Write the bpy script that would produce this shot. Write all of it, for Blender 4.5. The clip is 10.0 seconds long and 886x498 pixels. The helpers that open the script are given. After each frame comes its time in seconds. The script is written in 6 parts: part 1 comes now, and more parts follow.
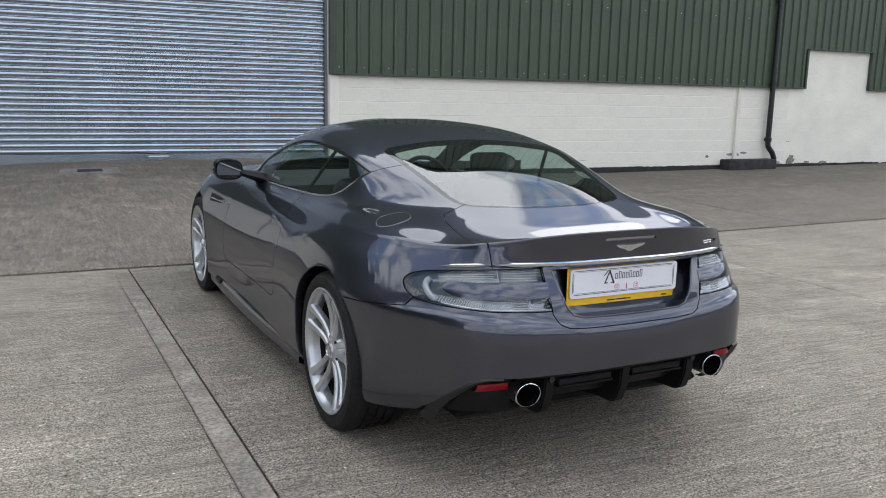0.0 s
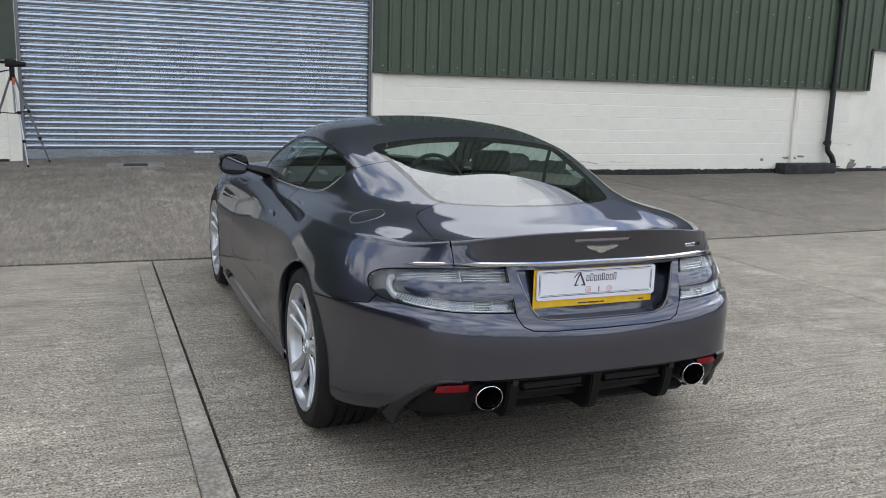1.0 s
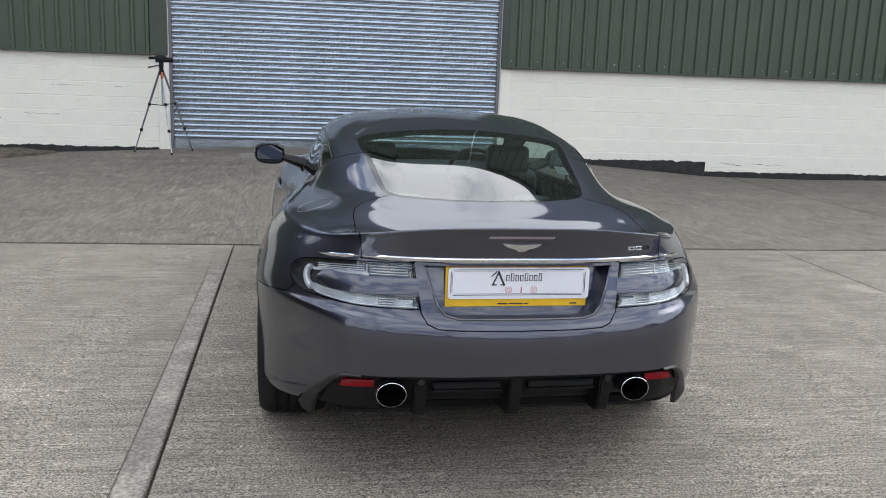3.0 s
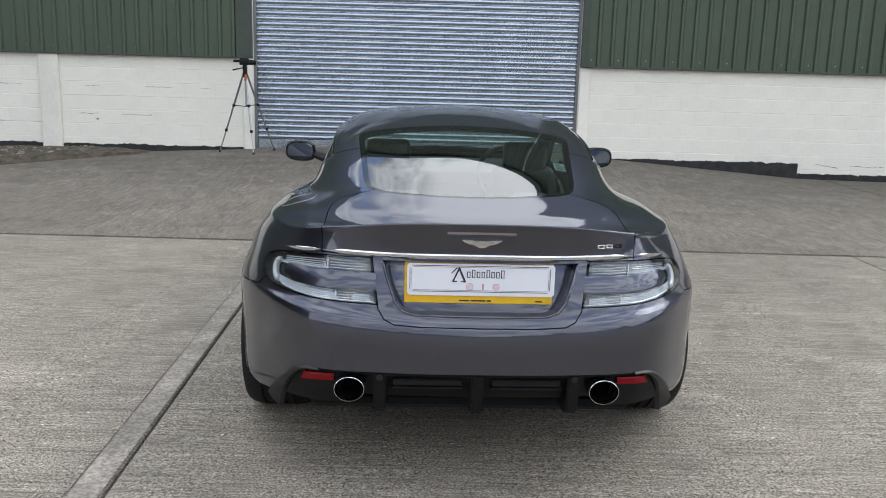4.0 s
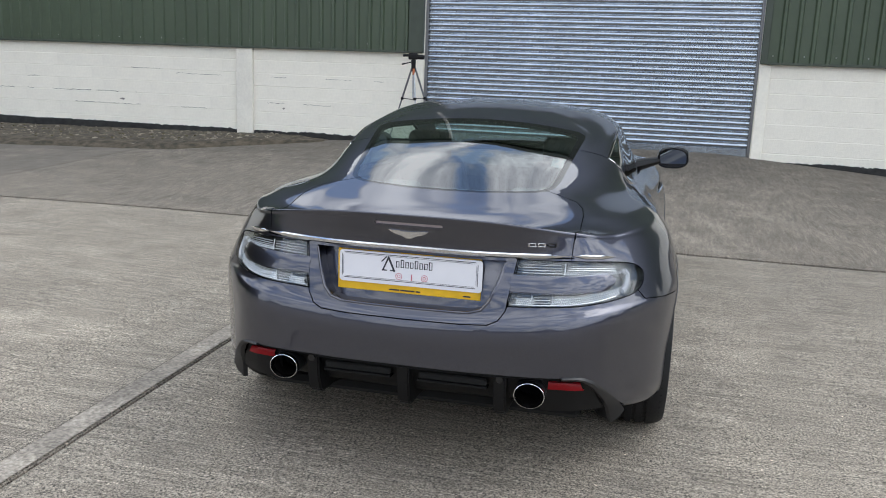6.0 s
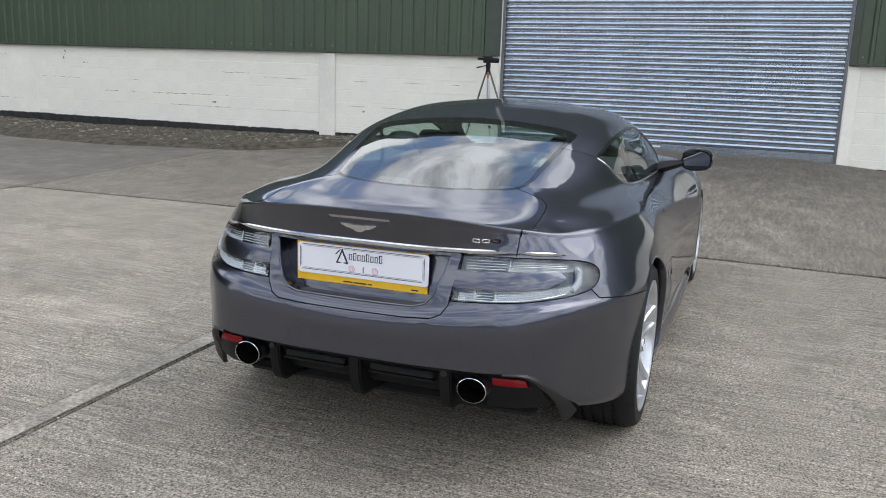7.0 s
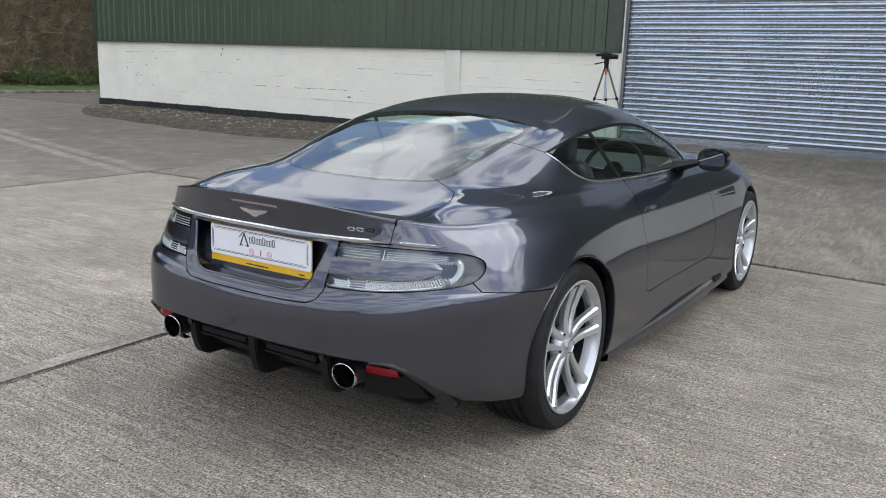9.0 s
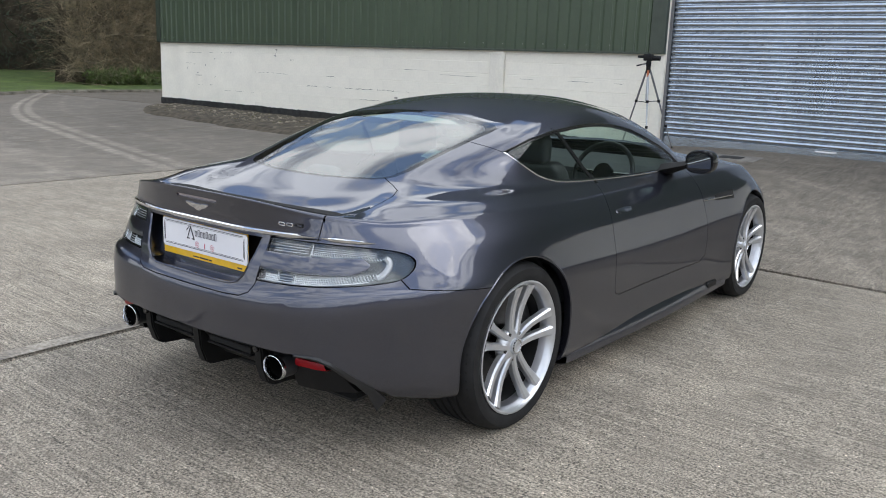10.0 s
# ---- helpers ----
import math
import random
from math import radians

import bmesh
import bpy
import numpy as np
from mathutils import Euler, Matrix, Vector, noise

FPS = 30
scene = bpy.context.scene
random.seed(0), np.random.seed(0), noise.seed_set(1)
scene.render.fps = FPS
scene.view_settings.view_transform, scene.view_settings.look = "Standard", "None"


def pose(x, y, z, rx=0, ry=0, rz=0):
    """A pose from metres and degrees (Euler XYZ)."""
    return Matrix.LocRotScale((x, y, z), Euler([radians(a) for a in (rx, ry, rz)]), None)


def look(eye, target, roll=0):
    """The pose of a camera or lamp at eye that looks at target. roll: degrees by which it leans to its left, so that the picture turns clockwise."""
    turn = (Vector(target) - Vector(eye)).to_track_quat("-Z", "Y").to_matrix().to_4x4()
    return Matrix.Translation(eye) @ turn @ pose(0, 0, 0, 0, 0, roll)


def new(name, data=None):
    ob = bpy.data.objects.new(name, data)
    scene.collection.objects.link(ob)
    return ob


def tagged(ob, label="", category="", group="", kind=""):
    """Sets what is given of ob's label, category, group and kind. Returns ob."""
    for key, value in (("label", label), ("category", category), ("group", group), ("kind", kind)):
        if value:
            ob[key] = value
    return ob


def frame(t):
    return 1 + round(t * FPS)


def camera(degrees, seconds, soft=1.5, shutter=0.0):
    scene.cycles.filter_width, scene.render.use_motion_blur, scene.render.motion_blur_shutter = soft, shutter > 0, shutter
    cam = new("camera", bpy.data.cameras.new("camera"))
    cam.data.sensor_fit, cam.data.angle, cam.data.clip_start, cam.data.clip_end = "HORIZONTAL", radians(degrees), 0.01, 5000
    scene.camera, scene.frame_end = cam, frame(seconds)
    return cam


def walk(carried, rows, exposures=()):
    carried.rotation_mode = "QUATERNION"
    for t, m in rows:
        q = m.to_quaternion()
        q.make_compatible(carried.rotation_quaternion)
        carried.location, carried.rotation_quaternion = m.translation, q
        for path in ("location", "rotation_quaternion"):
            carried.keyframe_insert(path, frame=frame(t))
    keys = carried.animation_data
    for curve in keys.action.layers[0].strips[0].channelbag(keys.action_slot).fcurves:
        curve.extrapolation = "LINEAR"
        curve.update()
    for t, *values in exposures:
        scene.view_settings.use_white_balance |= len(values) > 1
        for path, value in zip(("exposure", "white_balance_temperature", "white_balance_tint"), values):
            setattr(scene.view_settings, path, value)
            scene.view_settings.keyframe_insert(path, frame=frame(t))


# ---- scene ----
cam = camera(55.5, 10.0, soft=0.95)
PATH = [
    (0, (0.153, 0.011, 1.449), (0.976, 1.795, 1.073), 0.7),
    (0.5, (0.321, -0.036, 1.433), (1.08, 1.776, 1.059), 0.9),
    (1, (0.504, -0.074, 1.436), (1.188, 1.767, 1.058), 1.1),
    (1.5, (0.733, -0.132, 1.429), (1.321, 1.742, 1.05), 1.0),
    (2, (0.975, -0.184, 1.423), (1.456, 1.719, 1.043), 1.0),
    (2.5, (1.197, -0.209, 1.418), (1.575, 1.717, 1.035), 1.3),
    (2.7, (1.288, -0.222, 1.426), (1.623, 1.712, 1.039), 1.4),
    (3.8, (1.836, -0.237, 1.419), (1.898, 1.723, 1.025), 0.9),
    (4, (1.937, -0.236, 1.406), (1.946, 1.726, 1.014), 0.9),
    (4.5, (2.163, -0.225, 1.411), (2.047, 1.732, 1.014), 1.2),
    (5, (2.39, -0.207, 1.41), (2.152, 1.738, 1.009), 1.3),
    (5.5, (2.676, -0.174, 1.405), (2.292, 1.747, 1.003), 1.2),
    (5.7, (2.771, -0.15, 1.408), (2.336, 1.759, 1.001), 1.3),
    (6.8, (3.315, -0.025, 1.397), (2.618, 1.806, 0.992), 1.5),
    (7, (3.431, 0.008, 1.394), (2.684, 1.819, 0.989), 1.3),
    (7.5, (3.66, 0.1, 1.385), (2.811, 1.865, 0.978), 1.4),
    (8, (3.873, 0.202, 1.38), (2.931, 1.919, 0.97), 1.5),
    (8.5, (4.083, 0.326, 1.401), (3.057, 1.99, 0.98), 1.7),
    (9, (4.328, 0.464, 1.394), (3.216, 2.073, 0.975), 1.4),
    (9.5, (4.529, 0.591, 1.39), (3.349, 2.151, 0.972), 1.5),
    (10, (4.722, 0.738, 1.395), (3.48, 2.248, 0.976), 1.6),
]
walk(cam, [(t, look(eye, target, roll)) for t, eye, target, roll in PATH],
     exposures=((0.0, -1.20), (2.5, -1.06), (4.5, -1.03), (7.0, -1.03), (10.0, -1.05)))

# ---- light: bright broken cloud, soft sun ----
SUN_EL, SUN_AZ = 42.0, 66.0
world = bpy.data.worlds.new("sky")
scene.world = world
world.use_nodes = True
wn, wl = world.node_tree.nodes, world.node_tree.links
wn.clear()


def wnode(kind, **kw):
    n = wn.new(kind)
    for k, v in kw.items():
        n.inputs[k].default_value = v
    return n


sky = wn.new("ShaderNodeTexSky")
sky.sky_type, sky.sun_disc = "NISHITA", False
sky.sun_elevation, sky.sun_rotation = radians(SUN_EL), radians(SUN_AZ)
tc = wn.new("ShaderNodeTexCoord")
sep = wn.new("ShaderNodeSeparateXYZ")
wl.new(tc.outputs["Generated"], sep.inputs[0])
lift = wn.new("ShaderNodeMath")
lift.operation = "MAXIMUM"
lift.inputs[1].default_value = 0.0
wl.new(sep.outputs["Z"], lift.inputs[0])
lift2 = wn.new("ShaderNodeMath")
lift2.operation = "ADD"
lift2.inputs[1].default_value = 0.18
wl.new(lift.outputs[0], lift2.inputs[0])
flat = wn.new("ShaderNodeVectorMath")
flat.operation = "DIVIDE"
comb = wn.new("ShaderNodeCombineXYZ")
for k in ("X", "Y", "Z"):
    wl.new(lift2.outputs[0], comb.inputs[k])
wl.new(tc.outputs["Generated"], flat.inputs[0])
wl.new(comb.outputs[0], flat.inputs[1])
drift = wnode("ShaderNodeMapping", Location=(16.6, 4.72, -27.35))
wl.new(flat.outputs[0], drift.inputs["Vector"])
cloud = wnode("ShaderNodeTexNoise", Scale=3.2, Detail=13.0, Roughness=0.62, Distortion=0.1)
wl.new(drift.outputs[0], cloud.inputs["Vector"])
cover = wn.new("ShaderNodeValToRGB")
cover.color_ramp.elements[0].position, cover.color_ramp.elements[1].position = 0.31, 0.44
cover.color_ramp.elements[0].color = (0.10, 0.10, 0.10, 1)
low = wnode("ShaderNodeMapRange")
for i, v in enumerate((0.1, 0.95, 0.09, -0.03)):
    low.inputs[i + 1].default_value = v
wl.new(sep.outputs["Z"], low.inputs[0])
dense = wn.new("ShaderNodeMath")
dense.operation = "ADD"
wl.new(cloud.outputs["Fac"], dense.inputs[0])
wl.new(low.outputs[0], dense.inputs[1])
wl.new(dense.outputs[0], cover.inputs[0])
shade = wnode("ShaderNodeTexNoise", Scale=3.4, Detail=8.0, Roughness=0.55, Distortion=0.15)
wl.new(drift.outputs[0], shade.inputs["Vector"])
tone = wn.new("ShaderNodeValToRGB")
tone.color_ramp.elements[0].position, tone.color_ramp.elements[1].position = 0.42, 0.555
tone.color_ramp.elements[0].color = (0.23, 0.35, 0.60, 1)
tone.color_ramp.elements[1].color = (1.24, 1.29, 1.35, 1)
grey = tone.color_ramp.elements.new(0.46)
grey.color = (0.52, 0.57, 0.66, 1)
wl.new(shade.outputs["Fac"], tone.inputs[0])
bg_sky = wnode("ShaderNodeBackground", Strength=0.15)
bg_cloud = wnode("ShaderNodeBackground", Strength=2.85)
wl.new(sky.outputs[0], bg_sky.inputs["Color"])
side = wn.new("ShaderNodeVectorMath")
side.operation = "DOT_PRODUCT"
side.inputs[1].default_value = (0.586, 0.457, 0.669)
wl.new(tc.outputs["Generated"], side.inputs[0])
glow = wnode("ShaderNodeMapRange")
for i, v in enumerate((-0.3, 1.0, 1.1, 1.6)):
    glow.inputs[i + 1].default_value = v
wl.new(side.outputs["Value"], glow.inputs[0])
lit = wn.new("ShaderNodeVectorMath")
lit.operation = "SCALE"
wl.new(tone.outputs[0], lit.inputs[0])
wl.new(glow.outputs[0], lit.inputs["Scale"])
wl.new(lit.outputs[0], bg_cloud.inputs["Color"])
wmix = wn.new("ShaderNodeMixShader")
wl.new(cover.outputs[0], wmix.inputs[0])
wl.new(bg_sky.outputs[0], wmix.inputs[1])
wl.new(bg_cloud.outputs[0], wmix.inputs[2])
wout = wn.new("ShaderNodeOutputWorld")
wl.new(wmix.outputs[0], wout.inputs[0])

sun = bpy.data.lights.new("sun", "SUN")
sun.energy, sun.angle, sun.color = 1.85, radians(36), (1.0, 0.97, 0.93)
sun_ob = new("sun", sun)
az, el = radians(SUN_AZ), radians(SUN_EL)
sun_dir = Vector((math.sin(az) * math.cos(el), math.cos(az) * math.cos(el), math.sin(el)))
sun_ob.matrix_world = look(sun_dir * 60, (0, 0, 0))

# ---- materials ----


def mat(name, base, rough=0.5, metal=0.0, var=0.0, scale=8.0, bump=0.0, bscale=120.0, coat=0.0, second=None,
        spec=0.5, island=0.0, obj=0.0, fine=0.0):
    """Principled material: two scales of variation in colour, and a fine relief."""
    m = bpy.data.materials.new(name)
    m.use_nodes = True
    n, l = m.node_tree.nodes, m.node_tree.links
    b = n["Principled BSDF"]
    b.inputs["Roughness"].default_value = rough
    b.inputs["Metallic"].default_value = metal
    b.inputs["Coat Weight"].default_value = coat
    b.inputs["Coat Roughness"].default_value = 0.02
    b.inputs["Specular IOR Level"].default_value = spec
    b.inputs["Base Color"].default_value = (*base, 1)
    co = n.new("ShaderNodeTexCoord").outputs["Object"]
    if var or second or fine or obj:
        t1 = n.new("ShaderNodeTexNoise")
        t1.inputs["Scale"].default_value, t1.inputs["Detail"].default_value = scale, 6
        l.new(co, t1.inputs["Vector"])
        rp = n.new("ShaderNodeValToRGB")
        rp.color_ramp.elements[0].position, rp.color_ramp.elements[1].position = 0.35, 0.66
        lo = second or tuple(c * (1 - var) for c in base)
        hi = base if second else tuple(min(1, c * (1 + var)) for c in base)
        rp.color_ramp.elements[0].color, rp.color_ramp.elements[1].color = (*lo, 1), (*hi, 1)
        l.new(t1.outputs["Fac"], rp.inputs[0])
        out = rp.outputs[0]
        if fine:
            t2 = n.new("ShaderNodeTexNoise")
            t2.inputs["Scale"].default_value, t2.inputs["Detail"].default_value = scale * 14, 4
            l.new(co, t2.inputs["Vector"])
            mr = n.new("ShaderNodeMapRange")
            mr.inputs[1].default_value, mr.inputs[2].default_value = 0.3, 0.7
            mr.inputs[3].default_value, mr.inputs[4].default_value = 1 - fine, 1 + fine
            l.new(t2.outputs["Fac"], mr.inputs[0])
            mx = n.new("ShaderNodeVectorMath")
            mx.operation = "SCALE"
            l.new(out, mx.inputs[0])
            l.new(mr.outputs[0], mx.inputs["Scale"])
            out = mx.outputs[0]
        if obj:
            oi = n.new("ShaderNodeObjectInfo")
            mr = n.new("ShaderNodeMapRange")
            mr.inputs[3].default_value, mr.inputs[4].default_value = 1 - obj, 1 + obj
            l.new(oi.outputs["Random"], mr.inputs[0])
            mx = n.new("ShaderNodeVectorMath")
            mx.operation = "SCALE"
            l.new(out, mx.inputs[0])
            l.new(mr.outputs[0], mx.inputs["Scale"])
            out = mx.outputs[0]
        l.new(out, b.inputs["Base Color"])
    if bump:
        t3 = n.new("ShaderNodeTexNoise")
        t3.inputs["Scale"].default_value, t3.inputs["Detail"].default_value = bscale, 4
        l.new(co, t3.inputs["Vector"])
        bp = n.new("ShaderNodeBump")
        bp.inputs["Strength"].default_value, bp.inputs["Distance"].default_value = bump, 0.01
        l.new(t3.outputs["Fac"], bp.inputs["Height"])
        l.new(bp.outputs[0], b.inputs["Normal"])
    return m


def glass_mat(name, tint, face_on):
    """A thin pane: clear with a tint, and gloss that grows from its face-on share towards grazing."""
    m = bpy.data.materials.new(name)
    m.use_nodes = True
    n, l = m.node_tree.nodes, m.node_tree.links
    n.clear()
    tr = n.new("ShaderNodeBsdfTransparent")
    tr.inputs[0].default_value = (*tint, 1)
    gl = n.new("ShaderNodeBsdfGlossy")
    gl.inputs["Roughness"].default_value = 0.01
    lw = n.new("ShaderNodeLayerWeight")
    lw.inputs["Blend"].default_value = 0.5
    pw = n.new("ShaderNodeMath")
    pw.operation = "POWER"
    pw.inputs[1].default_value = 5.0
    l.new(lw.outputs["Facing"], pw.inputs[0])
    fr = n.new("ShaderNodeMapRange")
    fr.inputs[3].default_value = face_on
    l.new(pw.outputs[0], fr.inputs[0])
    mx = n.new("ShaderNodeMixShader")
    l.new(fr.outputs[0], mx.inputs[0])
    l.new(tr.outputs[0], mx.inputs[1])
    l.new(gl.outputs[0], mx.inputs[2])
    out = n.new("ShaderNodeOutputMaterial")
    l.new(mx.outputs[0], out.inputs[0])
    return m


def paint_mat():
    m = bpy.data.materials.new("car_paint")
    m.use_nodes = True
    n, l = m.node_tree.nodes, m.node_tree.links
    b = n["Principled BSDF"]
    b.inputs["Metallic"].default_value = 1.0
    b.inputs["Roughness"].default_value = 0.33
    b.inputs["Coat Weight"].default_value = 1.0
    b.inputs["Coat Roughness"].default_value = 0.015
    b.inputs["Coat IOR"].default_value = 1.66
    b.inputs["Specular Tint"].default_value = (0.55, 0.56, 0.62, 1)
    co = n.new("ShaderNodeTexCoord").outputs["Object"]
    fl = n.new("ShaderNodeTexVoronoi")
    fl.inputs["Scale"].default_value = 900
    l.new(co, fl.inputs["Vector"])
    rp = n.new("ShaderNodeValToRGB")
    rp.color_ramp.elements[0].color = (0.038, 0.040, 0.055, 1)
    rp.color_ramp.elements[1].color = (0.086, 0.090, 0.121, 1)
    l.new(fl.outputs["Color"], rp.inputs[0])
    l.new(rp.outputs[0], b.inputs["Base Color"])
    dirt = n.new("ShaderNodeTexNoise")
    dirt.inputs["Scale"].default_value, dirt.inputs["Detail"].default_value = 5, 8
    l.new(co, dirt.inputs["Vector"])
    mr = n.new("ShaderNodeMapRange")
    mr.inputs[1].default_value, mr.inputs[2].default_value = 0.45, 0.8
    mr.inputs[3].default_value, mr.inputs[4].default_value = 0.022, 0.05
    l.new(dirt.outputs["Fac"], mr.inputs[0])
    l.new(mr.outputs[0], b.inputs["Coat Roughness"])
    return m


M_PAINT = paint_mat()
M_REARGLASS = glass_mat("tinted_rear_screen", (0.78, 0.92, 0.87), 0.20)
M_GLASS = glass_mat("tinted_window", (0.78, 0.88, 0.84), 0.07)
M_LENS = glass_mat("clear_lens", (0.92, 0.94, 0.95), 0.06)
M_FRIT = mat("black_glass_border", (0.006, 0.006, 0.007), 0.05)
M_BLACK = mat("black_plastic", (0.006, 0.006, 0.0065), 0.5, spec=0.25, var=0.2, bump=0.05, bscale=500)
M_SATIN = mat("satin_dark_grey", (0.017, 0.0175, 0.019), 0.42, var=0.15, bump=0.03, bscale=400)
M_DARK = mat("near_black", (0.006, 0.006, 0.006), 0.9, var=0.2)
M_BORE = mat("bore_black", (0.0035, 0.0033, 0.003), 0.95, var=0.2, spec=0.05)
M_TRIM = mat("dark_gloss_trim", (0.012, 0.012, 0.013), 0.12)
M_CHROME = mat("bright_chrome", (0.66, 0.67, 0.69), 0.14, 1.0, var=0.03)
M_ALU = mat("silver_wheel_paint", (0.54, 0.55, 0.57), 0.28, 0.7, var=0.05, scale=20, coat=0.5)
M_STEEL = mat("brake_steel", (0.07, 0.068, 0.066), 0.38, 0.9, var=0.15, scale=30)
M_TYRE = mat("tyre_rubber", (0.013, 0.013, 0.0135), 0.65, spec=0.25, var=0.25, scale=16, bump=0.1, bscale=300)
M_RED = mat("red_reflector", (0.23, 0.002, 0.006), 0.3, coat=0.1, spec=0.2)
M_LAMPBASE = mat("lamp_grey", (0.055, 0.060, 0.064), 0.25, 0.6)
M_GUIDE = mat("frosted_light_guide", (0.36, 0.38, 0.40), 0.35, 0.1, coat=0.5)
M_LED = mat("lamp_crystal", (0.62, 0.64, 0.66), 0.14, 0.35, coat=1.0)
M_BARREL = mat("wheel_barrel", (0.50, 0.50, 0.52), 0.3, 0.9, var=0.1)
M_YELLOW = mat("yellow_plate", (0.85, 0.50, 0.015), 0.28, coat=0.6, var=0.04, scale=30)
M_WHITE = mat("white_plate", (0.78, 0.78, 0.82), 0.25, coat=0.6, var=0.02)
M_INK = mat("plate_ink", (0.03, 0.03, 0.045), 0.4)
M_INKRED = mat("plate_red_ink", (0.55, 0.16, 0.2), 0.4)
M_LEATHER = mat("dark_leather", (0.030, 0.031, 0.033), 0.5, var=0.2, scale=12, bump=0.1, bscale=200)
M_WALL = mat("white_masonry_paint", (0.88, 0.842, 0.738), 0.75, var=0.055, scale=1.6, bump=0.35, bscale=45, fine=0.03, obj=0.015)
M_PILASTER = mat("cream_masonry_paint", (0.80, 0.765, 0.675), 0.75, var=0.06, scale=2.2, bump=0.3, bscale=45, fine=0.04)
M_CLAD = mat("green_sheet", (0.057, 0.080, 0.048), 0.42, var=0.10, scale=1.1, fine=0.03, obj=0.03)
M_CLADTRIM = mat("green_trim", (0.045, 0.058, 0.042), 0.4, var=0.1)
M_SLAT = mat("galvanised_slat", (0.43, 0.475, 0.525), 0.25, 0.92, var=0.06, scale=2.0, obj=0.03)
M_BITUMEN = mat("black_bitumen", (0.022, 0.022, 0.021), 0.75, var=0.5, scale=9, bump=0.4, bscale=40)
M_PIPE = mat("black_pipe", (0.012, 0.013, 0.014), 0.32, var=0.1)
M_SOIL = mat("gritty_soil", (0.125, 0.100, 0.070), 0.95, second=(0.042, 0.037, 0.025), scale=9.0, bump=1.0, bscale=35, fine=0.3)
M_GRASS = mat("grass", (0.095, 0.140, 0.028), 0.9, second=(0.050, 0.078, 0.018), scale=1.4, bump=0.8, bscale=60, fine=0.25)
M_TWIG = mat("bare_twig", (0.34, 0.275, 0.175), 0.9, second=(0.10, 0.085, 0.052), scale=3.0)
M_LEAF = mat("dark_leaf", (0.022, 0.032, 0.013), 0.7, var=0.3, scale=3)
M_BRAMBLE = mat("bramble_leaf", (0.12, 0.17, 0.045), 0.7, second=(0.05, 0.075, 0.02), scale=3.0)
M_KERB = mat("kerb_stone", (0.22, 0.20, 0.165), 0.9, second=(0.09, 0.085, 0.06), scale=4, bump=0.5, fine=0.3, obj=0.2)
M_ZINC = mat("zinc_screw", (0.55, 0.55, 0.54), 0.5, 0.3)
M_RUBBER = mat("grey_metal", (0.22, 0.22, 0.23), 0.35, 0.7)
M_JOINT = mat("joint_sealant", (0.036, 0.032, 0.027), 0.9, var=0.4, scale=14)
M_HAIR = mat("hairline_dirt", (0.085, 0.075, 0.062), 0.95, var=0.4, scale=14)
M_CRACK = mat("crack_shadow", (0.07, 0.065, 0.055), 0.95, var=0.3, scale=30)
M_RENDER = mat("bare_render", (0.27, 0.255, 0.225), 0.95, var=0.35, scale=18, bump=0.6, bscale=60)
M_ORANGE = mat("orange_grip", (0.45, 0.13, 0.05), 0.5)


